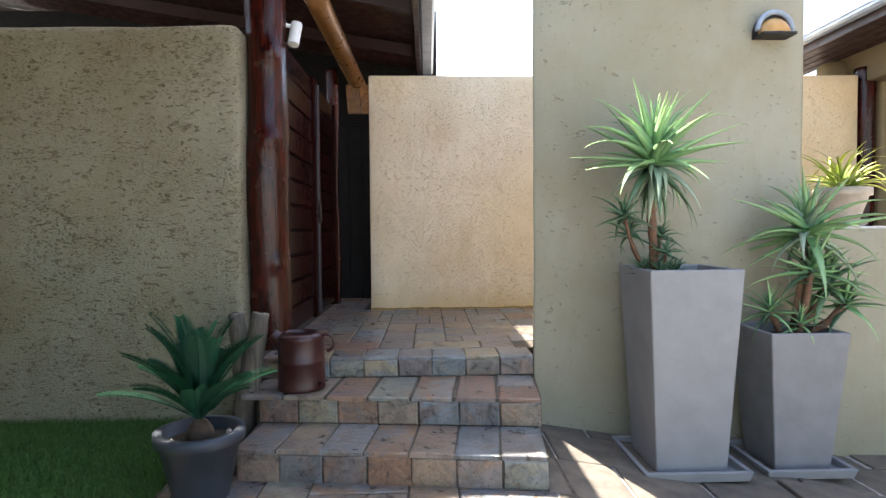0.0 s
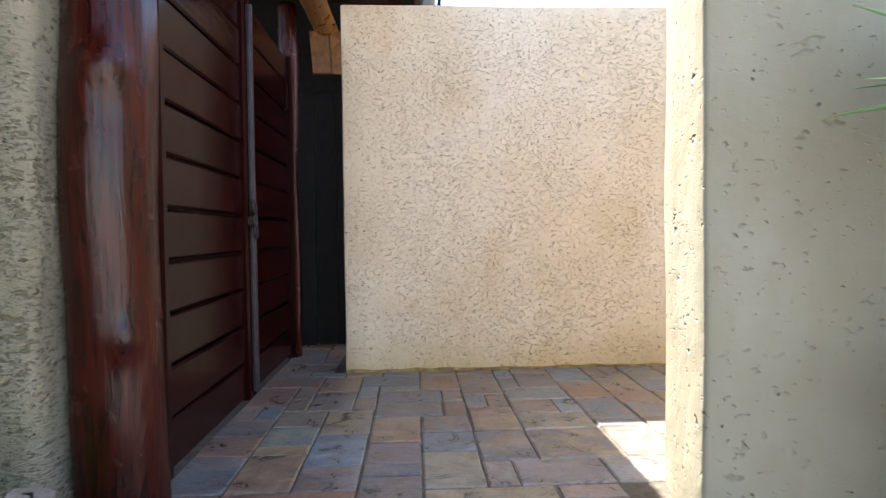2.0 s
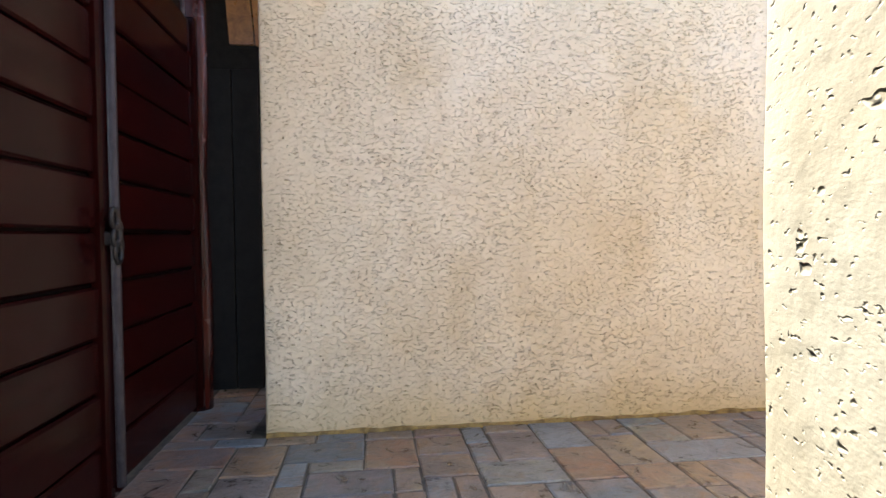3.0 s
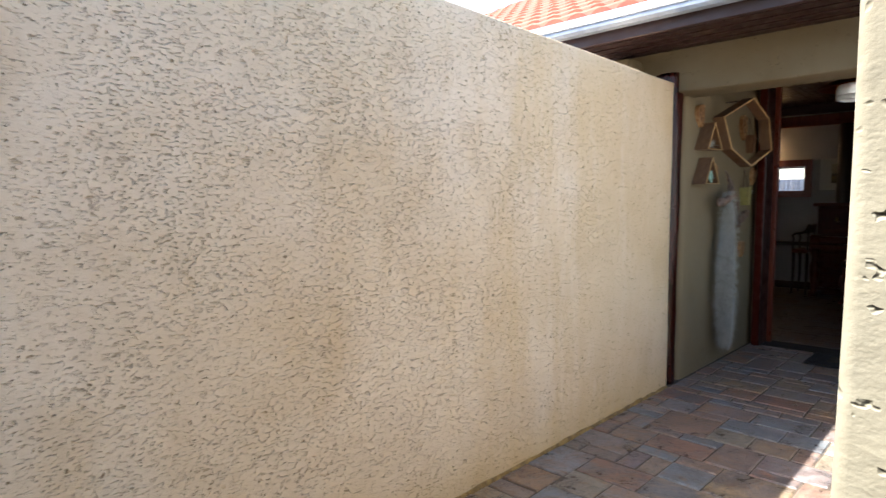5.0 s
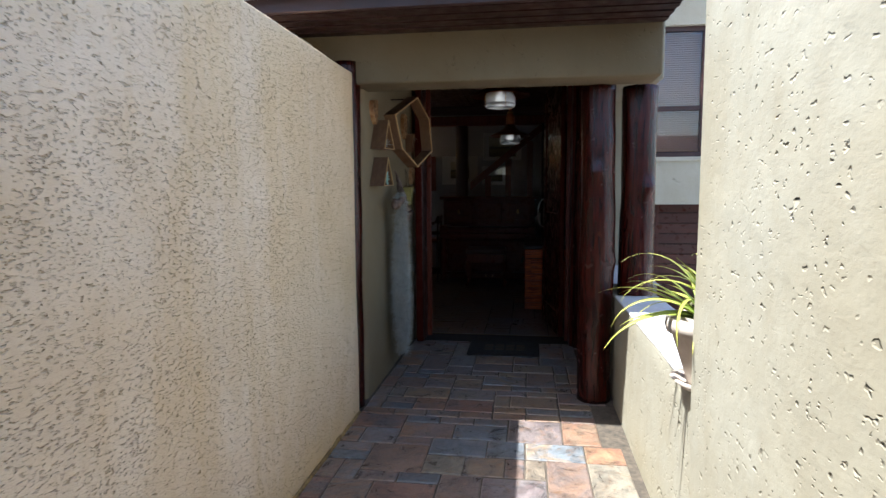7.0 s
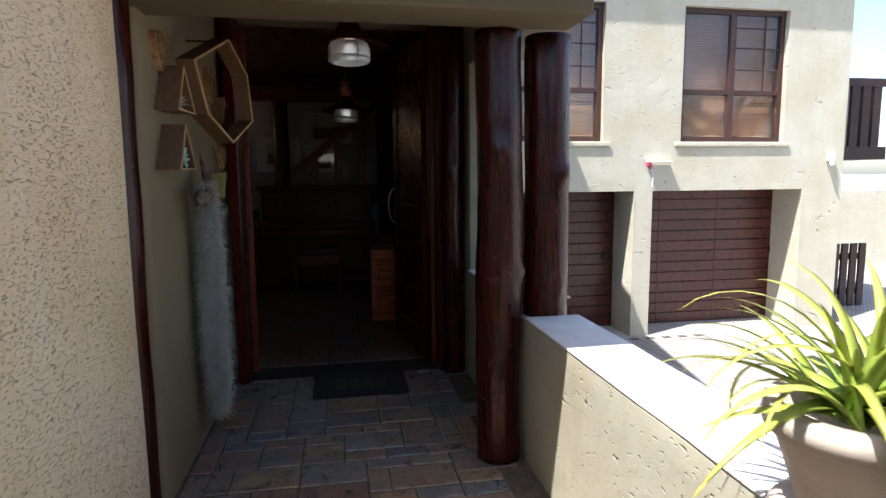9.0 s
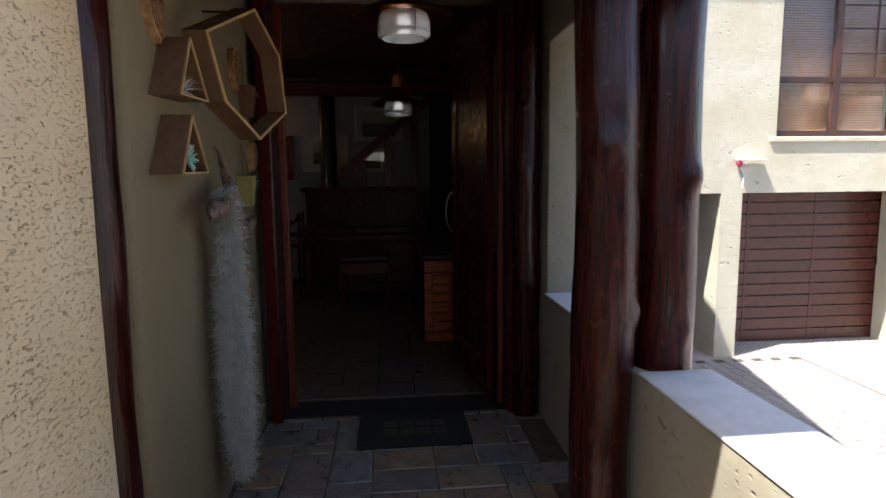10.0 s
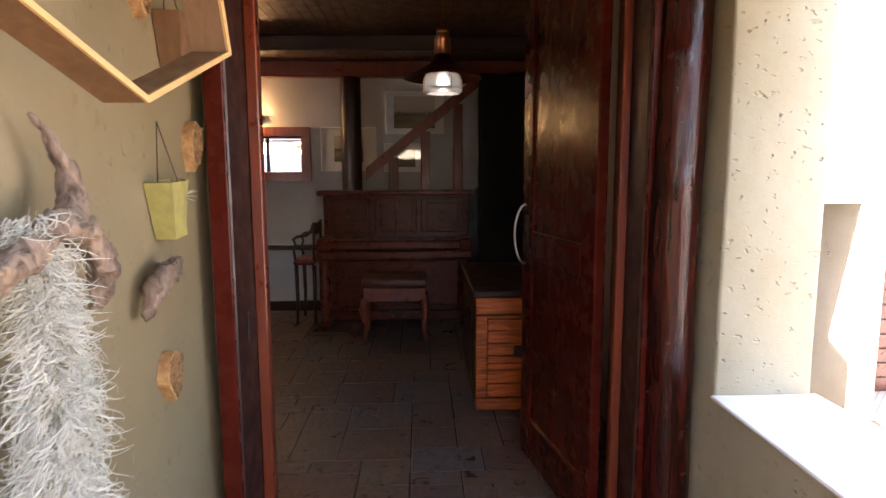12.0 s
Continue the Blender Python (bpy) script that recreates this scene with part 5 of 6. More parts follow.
def build_sconce():
    x, y, z = 2.075, FRONT, 2.375
    t = thing("wall_light", "half-round bulkhead wall light with amber glass", "lamp", (x, y, z))
    half = [(x + 0.094 * math.cos(a), z + 0.10 * math.sin(a) - 0.03) for a in np.linspace(0, math.pi, 16)]
    body = prism(bmesh.new(), [(px, y - 0.001, pz) for px, pz in half] + [(x - 0.094, y - 0.001, z - 0.06), (x + 0.094, y - 0.001, z - 0.06)], (0, -0.05, 0))
    part("housing", body, IRON, t)
    dome = bmesh.new()
    bmesh.ops.create_uvsphere(dome, u_segments=24, v_segments=16, radius=1.0, matrix=Matrix.Translation((x, y - 0.05, z - 0.045)) @ Matrix.Diagonal((0.088, 0.06, 0.085, 1)))
    bmesh.ops.delete(dome, geom=[v for v in dome.verts if v.co.z < z - 0.048], context="VERTS")
    part("glass", dome, AMBER_GLASS, t, "amber glass dome", True)
    part("lip", boxed(x - 0.095, y - 0.112, z - 0.062, x + 0.095, y - 0.051, z - 0.046, bevel=0.004), IRON, t)
    part("hood", tube(bmesh.new(), [(px, y - 0.06, pz) for px, pz in half], [0.014] * 16, 8), GUTTER, t, "pale metal hood", True)


AMBER_GLASS = mottled("amber_glass", (0.55, 0.30, 0.09), (0.45, 0.22, 0.06), 0.2, 10.0)
build_door()
build_mat()
build_decor()
build_lamp(5.167, 4.96, 2.56, "ribbed glass and copper pendant lamp over the porch")
build_lamp(7.37, 4.95, 2.455, "ribbed glass and copper pendant lamp in the hall")
build_sconce()

solid("window_ledge", wave(cut(boxed(4.60, 3.885, 1.3152, 5.555, 4.215, 1.327, bevel=0.004), 0.15), 0.0015, 5), mottled("pale_cement_sill", (0.62, 0.60, 0.57), (0.54, 0.52, 0.49), 0.7, 12.0), "smooth pale cement ledge of the porch window", "ledge", (5.1, 4.05, 1.315))



# ---- hall ----
def build_piano():
    y0, y1 = 4.61, 6.04
    t = thing("piano", "old dark mahogany upright piano with brass candle holders", "piano", (9.6, 5.3, FLOOR))
    part("body", boxed(9.46, y0 + 0.03, 0.66, 9.86, y1 - 0.03, 1.80, bevel=0.008), PIANO, t)
    part("lid", boxed(9.38, y0 - 0.02, 1.80, 9.88, y1 + 0.02, 1.845, bevel=0.012), PIANO, t)
    part("plinth", boxed(9.40, y0 + 0.01, 0.605, 9.86, y1 - 0.01, 0.70, bevel=0.008), PIANO, t)
    part("key_bed", boxed(9.14, y0 + 0.01, 1.235, 9.46, y1 - 0.01, 1.31, bevel=0.012), PIANO, t)
    part("fallboard", boxed(9.16, y0 + 0.05, 1.311, 9.45, y1 - 0.05, 1.40, bevel=0.018), PIANO, t, "closed rounded keyboard lid")
    for y in (y0 + 0.04, y1 - 0.10):
        part("cheek", boxed(9.15, y - 0.03, 1.30, 9.46, y + 0.09, 1.42, bevel=0.015), PIANO, t)
        leg = lathe(bmesh.new(), [(0.001, 0.0), (0.045, 0.0), (0.05, 0.05), (0.032, 0.09), (0.04, 0.16), (0.055, 0.30), (0.05, 0.42), (0.03, 0.50), (0.048, 0.56), (0.05, 0.63), (0.001, 0.635)], (9.21, y + 0.03, FLOOR + 0.003), 18)
        part("leg", leg, PIANO, t, smooth=True)
        part("toe", boxed(9.15, y - 0.02, 0.603, 9.46, y + 0.08, 0.66, bevel=0.01), PIANO, t)
    w = (y1 - y0 - 0.12) / 3
    for i in range(3):
        a = y0 + 0.06 + i * w
        panel = part("upper_panel", boxed(9.425, a + 0.02, 1.45, 9.462, a + w - 0.02, 1.77, bevel=0.008), PIANO, t)
        for j, (u, v, p, q) in enumerate(((0.05, 0.07, 1.48, 1.74), (w - 0.09, w - 0.07, 1.48, 1.74), (0.05, w - 0.07, 1.72, 1.74), (0.05, w - 0.07, 1.48, 1.50))):
            part("moulding", boxed(9.412, a + u, p, 9.426, a + max(v, u + 0.02), q, bevel=0.003), PIANO, panel)
        if i != 1:
            holder = part("candle_holder", tube(bmesh.new(), [(9.42, a + w / 2, 1.60), (9.34, a + w / 2, 1.59), (9.30, a + w / 2, 1.61)], [0.012, 0.008, 0.008], 8), BRASS, t, "swivel brass candle holder")
            part("cup", lathe(bmesh.new(), [(0.001, 0), (0.03, 0.004), (0.014, 0.015), (0.016, 0.045), (0.012, 0.045), (0.001, 0.02)], (9.30, a + w / 2, 1.61), 14), BRASS, holder, smooth=True)
    for y in (5.15, 5.32, 5.49):
        part("music_rest", boxed(9.40, y - 0.012, 1.43, 9.422, y + 0.012, 1.77, bevel=0.003), PIANO, t)
    part("lower_panel", boxed(9.44, y0 + 0.12, 0.74, 9.462, y1 - 0.12, 1.18, bevel=0.008), PIANO, t)
    part("pedal", tube(bmesh.new(), [(9.36, 5.36, 0.65), (9.44, 5.36, 0.66)], [0.014, 0.01], 8), BRASS, t)
    part("pedal", tube(bmesh.new(), [(9.36, 5.26, 0.65), (9.44, 5.26, 0.66)], [0.014, 0.01], 8), BRASS, t)


def build_stool():
    t = thing("piano_stool", "brown leather piano stool on carved cabriole legs", "stool", (8.88, 5.31, FLOOR))
    part("seat", boxed(8.70, 5.04, 1.05, 9.06, 5.59, 1.13, bevel=0.025, segments=2), mottled("dark_red_leather", (0.08, 0.025, 0.015), (0.05, 0.016, 0.011), 0.4, 18.0), t, "dark padded leather seat", True)
    part("apron", boxed(8.715, 5.055, 0.93, 9.045, 5.575, 1.049, bevel=0.006), FRAMEWOOD, t, "red-brown box apron")
    for x in (8.73, 9.03):
        for y in (5.07, 5.56):
            sx, sy = (-1 if x < 8.9 else 1), (-1 if y < 5.3 else 1)
            pts = [(x, y, 0.95), (x + sx * 0.018, y + sy * 0.02, 0.86), (x, y, 0.74), (x - sx * 0.005, y, 0.66), (x + sx * 0.02, y + sy * 0.02, 0.605)]
            part("leg", tube(bmesh.new(), pts, [0.032, 0.034, 0.02, 0.016, 0.03], 10), FRAMEWOOD, t, smooth=True)


def build_armchair():
    t = thing("armchair", "dark wooden armchair with scrolled arms beside the piano", "chair", (9.45, 6.30, FLOOR))
    part("seat", boxed(9.26, 6.07, 1.165, 9.66, 6.27, 1.215, bevel=0.014), FRAMEWOOD, t, "red-brown padded seat")
    for x in (9.28, 9.64):
        part("leg", tube(bmesh.new(), [(x, 6.25, FLOOR), (x, 6.24, 0.85), (x, 6.245, 1.165)], [0.012, 0.017, 0.02], 10), DARKWOOD, t, "slim front leg", True)
        part("leg", tube(bmesh.new(), [(x, 6.08, FLOOR), (x, 6.08, 1.165)], [0.014, 0.02], 10), DARKWOOD, t, smooth=True)
        part("arm", tube(bmesh.new(), [(x, 6.25, 1.215), (x, 6.262, 1.30), (x, 6.245, 1.355), (x, 6.262, 1.405), (x, 6.225, 1.43), (x, 6.14, 1.44), (x, 6.10, 1.48), (x, 6.075, 1.545)], [0.013, 0.012, 0.012, 0.016, 0.015, 0.014, 0.014, 0.014], 10), DARKWOOD, t, "scrolled arm", True)
        part("back_post", tube(bmesh.new(), [(x, 6.08, 1.2), (x, 6.072, 1.56)], [0.014] * 2, 8), DARKWOOD, t, smooth=True)
    part("backrest", boxed(9.29, 6.062, 1.44, 9.63, 6.082, 1.55, bevel=0.006), DARKWOOD, t)


def build_chest():
    t = thing("chest", "flamed pine chest with plank sides and black iron lock", "chest", (7.7, 4.5, FLOOR))
    part("body", boxed(7.22, 4.16, 0.62, 8.28, 4.765, 1.28), DARKWOOD, t)
    part("lid", boxed(7.19, 4.14, 1.285, 8.30, 4.785, 1.325, bevel=0.008), DARKWOOD, t, "dark stained lid")
    rng = random.Random(2)
    z = 0.685
    while z < 1.16:
        h = rng.uniform(0.04, 0.085)
        part("plank", boxed(7.195, 4.16, z, 7.219, 4.70, min(z + h, 1.18) - 0.004, bevel=0.004), BURNTPINE, t, "flamed pine plank")
        z += h
    for args in ((7.188, 4.16, 0.605, 7.219, 4.77, 0.68), (7.188, 4.16, 1.185, 7.219, 4.77, 1.28), (7.188, 4.70, 0.685, 7.219, 4.77, 1.18)):
        part("frame_rail", boxed(*args, bevel=0.005), BURNTPINE, t, "flamed pine rail")
    part("lock", boxed(7.175, 4.50, 0.93, 7.194, 4.545, 1.0, bevel=0.004), IRON, t, "black iron lock")
    part("side_handle", tube(bmesh.new(), [(7.30, 4.79, 1.18), (7.30, 4.81, 1.12), (7.42, 4.81, 1.12), (7.42, 4.79, 1.18)], [0.008] * 4, 6), IRON, t, "black iron handle")


def build_stairs():
    t = thing("staircase", "dark red-brown open timber staircase with square balusters", "stairs", (9.6, 4.9, FLOOR))
    part("handrail", prism(bmesh.new(), [(9.64, 5.62, 1.94), (9.64, 5.62, 2.06), (9.64, 4.30, 3.13), (9.64, 4.30, 3.01)], (0.05, 0, 0)), FRAMEWOOD, t)
    for y in (5.35, 5.04, 4.72, 4.42):
        top = 2.0 + (5.62 - y) / 1.32 * 1.07
        part("baluster", boxed(9.64, y - 0.045, 1.30, 9.69, y + 0.045, top - 0.06, bevel=0.006), FRAMEWOOD, t)
    part("stringer", prism(bmesh.new(), [(9.62, 5.1, 1.15), (9.62, 5.1, 1.40), (9.62, 4.06, 2.25), (9.62, 4.06, 2.0)], (0.05, 0, 0)), DARKWOOD, t)
    for i in range(5):
        part("tread", boxed(9.68, 4.86 - i * 0.2, 1.36 + i * 0.16, 9.895, 5.10 - i * 0.2, 1.40 + i * 0.16, bevel=0.004), DARKWOOD, t)
    column = tube(bmesh.new(), [(9.60, 5.745, FLOOR + 0.3 * i) for i in range(9)], [0.095 + 0.006 * noise.noise(Vector((i, 4, 0))) for i in range(9)], 20, True, 0.04, 3)
    solid("timber_column", column, DARKWOOD, "dark round timber column behind the piano", "column", (9.60, 5.745, FLOOR), True)
    solid("ceiling_beam", boxed(8.5, 4.06, 2.93, 8.64, 9.4, 3.049, bevel=0.012), DARKWOOD, "dark stained timber ceiling beam", "beam", (8.57, 6.7, 2.93))
    solid("ceiling_beam", boxed(9.50, 4.06, 2.90, 9.62, 9.4, 3.049, bevel=0.012), FRAMEWOOD, "red-brown timber ceiling beam near the stairs", "beam", (9.56, 6.7, 2.90))
    # upright rippled black sheet between the stairs and the south wall
    solid("black_sheet", wave(cut(boxed(9.30, 4.07, FLOOR, 9.40, 4.55, 2.9), 0.08), 0.02, 6), BLACK, "rippled black sheet beside the stairs", "curtain", (9.35, 4.3, FLOOR), True)


def build_picture(y0, z0, y1, z1, label, mount, paint):
    t = thing("picture", label, "picture", (9.9, (y0 + y1) / 2, z0), "pictures on the hall wall")
    part("frame", frame_flat(y0, z0, y1, z1, 0.015, 9.872, 9.898), PAPER, t, "white frame")
    part("mount", boxed(9.885, y0 + 0.014, z0 + 0.014, 9.899, y1 - 0.014, z1 - 0.014), PAPER, t)
    h, w = z1 - z0, y1 - y0
    a, b, c, d = y0 + mount * w, z0 + mount * h * 0.9, y1 - mount * w, z1 - mount * h * 0.8
    part("painting", boxed(9.881, a, b, 9.8845, c, d), paint, t, "small muted landscape print")
    part("glazing", boxed(9.877, y0 + 0.015, z0 + 0.015, 9.879, y1 - 0.015, z1 - 0.015), CLEAR, t).visible_shadow = False


def frame_flat(y0, z0, y1, z1, w, x0, x1):
    bm = bmesh.new()
    for a in ((y0, z0, y1, z0 + w), (y0, z1 - w, y1, z1), (y0, z0 + w, y0 + w, z1 - w), (y1 - w, z0 + w, y1, z1 - w)):
        box(bm, x0, a[0], a[1], x1, a[2], a[3], 0.003)
    return bm


def landscape_paint(seed):
    m = mat("muted_landscape_print", (0.3, 0.28, 0.2), 0.6)
    sep = node(m, "ShaderNodeSeparateXYZ")
    wire(m, node(m, "ShaderNodeTexCoord").outputs["Generated"], sep.inputs[0])
    vec = coords(m, (1, 6, 9))
    h = calc(m, "ADD", sep.outputs[2], calc(m, "MULTIPLY", noise_tex(m, vec, 2.5 + seed, 6.0), 0.35))
    set_color(m, ramp(m, h, [(0.2, (0.10, 0.085, 0.05)), (0.5, (0.22, 0.18, 0.10)), (0.62, (0.07, 0.075, 0.07)), (0.72, (0.42, 0.38, 0.28)), (1.1 - 0.1, (0.50, 0.47, 0.38))]))
    return m


def build_wall_things():
    build_picture(5.53, 2.03, 6.09, 2.47, "white framed landscape print behind the column", 0.24, landscape_paint(1))
    build_picture(4.85, 2.40, 5.44, 2.82, "white framed windmill landscape print above the stairs", 0.15, landscape_paint(2))
    build_picture(5.06, 2.02, 5.46, 2.31, "small white framed print behind the handrail", 0.2, landscape_paint(3))
    t = thing("mirror", "small mirror in a wide brown timber frame", "mirror", (9.9, 6.5, 1.93))
    part("frame", frame_flat(6.19, 1.93, 6.86, 2.47, 0.095, 9.865, 9.899), FRAMEWOOD, t)
    part("glass", boxed(9.882, 6.28, 2.02, 9.89, 6.77, 2.38), MIRROR, t, "silvered mirror glass")
    s = thing("wall_sconce", "small brass wall lamp with a lit warm globe", "lamp", (9.9, 6.72, 2.55))
    part("backplate", tube(bmesh.new(), [(9.897, 6.68, 2.555), (9.86, 6.68, 2.555)], [0.04, 0.036], 20), BRASS, s)
    part("arm", tube(bmesh.new(), [(9.87, 6.68, 2.555), (9.82, 6.72, 2.56)], [0.012, 0.016], 8), BRASS, s)
    globe = bmesh.new()
    bmesh.ops.create_uvsphere(globe, u_segments=18, v_segments=12, radius=0.042, matrix=Matrix.Translation((9.80, 6.75, 2.565)))
    part("globe", globe, WARM_BULB, s, "lit warm white globe", True)
    for z0, z1, name in ((0.60, 0.70, "baseboard"), (1.235, 1.285, "dado_rail")):
        setting(name, boxed(9.872, 6.05, z0 - 0.005, 9.8995, 9.39, z1, bevel=0.004), DARKWOOD, "dark brown timber strip along the hall wall", "trim")
    # hall window beside the porch
    w = thing("window_1", "brown timber window of the hall", "window", (5.91, 7.65, 1.6), kind="structure")
    part("window_frame", frame_flat(7.0, 1.6, 8.3, 2.65, 0.05, 5.86, 5.92), DOORWOOD, w)
    part("mullion", boxed(5.87, 7.62, 1.651, 5.91, 7.67, 2.599, bevel=0.004), DOORWOOD, w)
    for y0, y1 in ((7.05, 7.62), (7.67, 8.25)):
        pane = part("pane", boxed(5.885, y0, 1.65, 5.892, y1, 2.60), CLEAR, w)
        pane.visible_shadow = False
    # pale corrugated screen across the yard, seen in the mirror
    bm = bmesh.new()
    prev = None
    for i in range(121):
        y = 6.3 + i * 0.025
        x = 1.6 + 0.02 * math.sin(i * 1.3)
        ring = [bm.verts.new((x, y, 0.0)), bm.verts.new((x, y, 2.5)), bm.verts.new((x + 0.008, y, 2.5)), bm.verts.new((x + 0.008, y, 0.0))]
        if prev:
            for k in range(4):
                bm.faces.new((prev[k], prev[(k + 1) % 4], ring[(k + 1) % 4], ring[k]))
        prev = ring
    solid("corrugated_screen", bm, GUTTER, "pale corrugated metal screen in the yard", "screen", (1.6, 7.8, 0))


build_piano()
build_stool()
build_armchair()
build_chest()
build_stairs()
build_wall_things()


# ---- across the drive ----
def window_unit(y0, z0, y1, z1, x):
    w = thing("house_window", "brown timber casement window with pale slatted blinds", "window", (x, (y0 + y1) / 2, z0), "windows of the house opposite")
    part("window_frame", frame_flat(y0, z0, y1, z1, 0.06, x - 0.03, x + 0.05), HOUSEWOOD, w)
    mid = (y0 + y1) / 2
    part("mullion", boxed(x - 0.025, mid - 0.04, z0 + 0.061, x + 0.04, mid + 0.04, z1 - 0.061, bevel=0.004), HOUSEWOOD, w)
    cross = z0 + 0.38 * (z1 - z0)
    for a, b in ((y0 + 0.061, mid - 0.041), (mid + 0.041, y1 - 0.061)):
        part("transom", boxed(x - 0.02, a, cross - 0.03, x + 0.035, b, cross + 0.03, bevel=0.004), HOUSEWOOD, w)
        for c, d in ((z0 + 0.06, cross - 0.03), (cross + 0.03, z1 - 0.06)):
            part("pane", boxed(x + 0.005, a, c, x + 0.012, b, d), PANE, w).visible_shadow = False
    part("glazing_bar", boxed(x - 0.008, y0 + 0.26, cross + 0.031, x + 0.004, y0 + 0.275, z1 - 0.061), HOUSEWOOD, w)
    for z in (cross + 0.28, cross + 0.55, cross + 0.8):
        if z < z1 - 0.1:
            part("glazing_bar", boxed(x - 0.008, y0 + 0.061, z, x + 0.004, mid - 0.041, z + 0.014), HOUSEWOOD, w)
    blind = bmesh.new()
    z = z0 + 0.08
    while z < z1 - 0.06:
        prism(blind, [(x + 0.09, y0 + 0.05, z), (x + 0.105, y0 + 0.05, z + 0.026), (x + 0.108, y0 + 0.05, z + 0.024), (x + 0.093, y0 + 0.05, z - 0.003)], (0, y1 - y0 - 0.1, 0))
        z += 0.028
    tagged(part("blind", blind, TAN_ALUMINIUM, w, "pale slatted blind"), kind="stuff")
    part("window_sill", boxed(x - 0.13, y0 - 0.08, z0 - 0.06, x - 0.0, y1 + 0.08, z0 - 0.005, bevel=0.008), FACADE, w, "cream plaster sill")
    # black sheet painting in the unlit room behind the blind
    part("dark_room_backing", boxed(x + 0.5, y0 - 0.2, z0 - 0.2, x + 0.52, y1 + 0.2, z1 + 0.2), BLACK, w)


def garage_door(y0, y1, z0, z1, x):
    t = thing("garage_door", "closed red-brown horizontally boarded garage door", "garage door", (x, (y0 + y1) / 2, z0), "garage doors")
    part("backing", boxed(x + 0.02, y0, z0, x + 0.05, y1, z1), DARKWOOD, t)
    n = 13
    for i in range(n):
        z = z0 + 0.01 + i * (z1 - z0) / n
        for a, b in ((y0, y0 + (y1 - y0) * 0.42), (y0 + (y1 - y0) * 0.435, y0 + (y1 - y0) * 0.80), (y0 + (y1 - y0) * 0.815, y1)):
            part("board", boxed(x, a, z, x + 0.019, b, z + (z1 - z0) / n - 0.012, bevel=0.004), GARAGE, t)
    for f in (0.4275, 0.8075):
        y = y0 + (y1 - y0) * f
        part("stile", boxed(x - 0.004, y - 0.02, z0 + 0.01, x + 0.018, y + 0.02, z1, bevel=0.004), GARAGE, t)
    part("handle", boxed(x - 0.02, y0 + 0.06, z0 + 0.95, x - 0.001, y0 + 0.16, z0 + 1.05, bevel=0.005), IRON, t)


def build_house():
    x0, x1 = 8.70, 9.24
    holes = [(-1.06, -0.6, 1.11, 1.74), (1.36, -0.6, 3.3, 1.74), (-0.72, 2.36, 0.75, 4.02), (1.80, 2.36, 3.2, 4.02)]
    bm = slab("x", x0, x1, (-1.66, 3.85), (-0.6, 5.6), holes)
    h = thing("garage_house", "cream plastered two-storey house with garages below", "house", (9.5, 1, -0.13))
    part("wall", cut(bm, 0.6), FACADE, h)
    part("side_wall", boxed(x1, -1.66, -0.6, 15.0, -1.4, 5.6), FACADE, h)
    part("rear_wall", boxed(14.8, -1.4, -0.6, 15.0, 3.85, 5.6), FACADE, h)
    part("inner_floor", boxed(x1 + 0.1, -1.4, 1.9, 14.8, 3.85, 2.05), FACADE, h)
    part("roof", prism(bmesh.new(), [(8.3, -2.0, 5.6), (8.3, 3.86, 5.6), (8.3, 1.0, 7.2)], (7.0, 0, 0)), ROOFTILE, h, "red tiled roof")
    window_unit(-0.72, 2.36, 0.75, 4.02, x0 + 0.10)
    window_unit(1.80, 2.36, 3.2, 4.02, x0 + 0.10)
    garage_door(-1.2, 1.12, -0.14, 1.75, 9.25)
    garage_door(1.35, 3.31, -0.14, 1.75, 9.25)
    b = thing("house_light", "small white outdoor light on the house corner", "lamp", (8.66, -1.42, 2.15))
    part("body", boxed(8.62, -1.47, 2.10, 8.70, -1.38, 2.24, bevel=0.015), WHITE, b)
    part("lens", tube(bmesh.new(), [(8.64, -1.42, 2.10), (8.62, -1.42, 2.05)], [0.03, 0.025], 12), WHITE, b)
    k = thing("wall_ornament", "faded pink and white bird ornament on the house", "ornament", (8.67, 1.1, 2.05))
    part("wing", boxed(8.60, 0.90, 2.10, 8.69, 1.22, 2.115, bevel=0.004), WHITE, k)
    part("body", tube(bmesh.new(), [(8.66, 1.22, 2.105), (8.66, 1.18, 2.06), (8.66, 1.17, 2.02)], [0.02, 0.035, 0.012], 10), PINK, k, smooth=True)
    part("string", tube(bmesh.new(), [(8.66, 1.17, 2.03), (8.67, 1.12, 1.93), (8.67, 1.14, 1.8)], [0.008] * 3, 6), WHITE, k)
    # fence and balcony past the corner
    f = thing("slatted_fence", "low dark timber slatted fence past the house", "fence", (9.6, -2.4, -0.13))
    for i in range(9):
        part("slat", boxed(9.6, -1.80 - i * 0.16, -0.13, 9.64, -1.68 - i * 0.16, 0.86, bevel=0.008), DARKWOOD, f)
    part("rail", boxed(9.641, -3.1, 0.6, 9.68, -1.67, 0.7), DARKWOOD, f)
    part("rail", boxed(9.641, -3.1, 0.05, 9.68, -1.67, 0.15), DARKWOOD, f)
    b = thing("balcony", "dark timber balcony with upright slats past the house", "balcony", (10.4, -2.4, 2.2))
    part("floor_beam", boxed(9.9, -3.6, 2.16, 11.5, -1.70, 2.36), DARKWOOD, b)
    part("top_rail", boxed(9.9, -3.6, 3.30, 9.98, -1.70, 3.42), DARKWOOD, b)
    for i in range(9):
        part("slat", boxed(9.91, -1.86 - i * 0.2, 2.361, 9.97, -1.72 - i * 0.2, 3.30), DARKWOOD, b)
    for y in (-1.75, -3.5):
        part("post", boxed(10.9, y - 0.06, -0.13, 11.02, y + 0.06, 2.16), DARKWOOD, b)
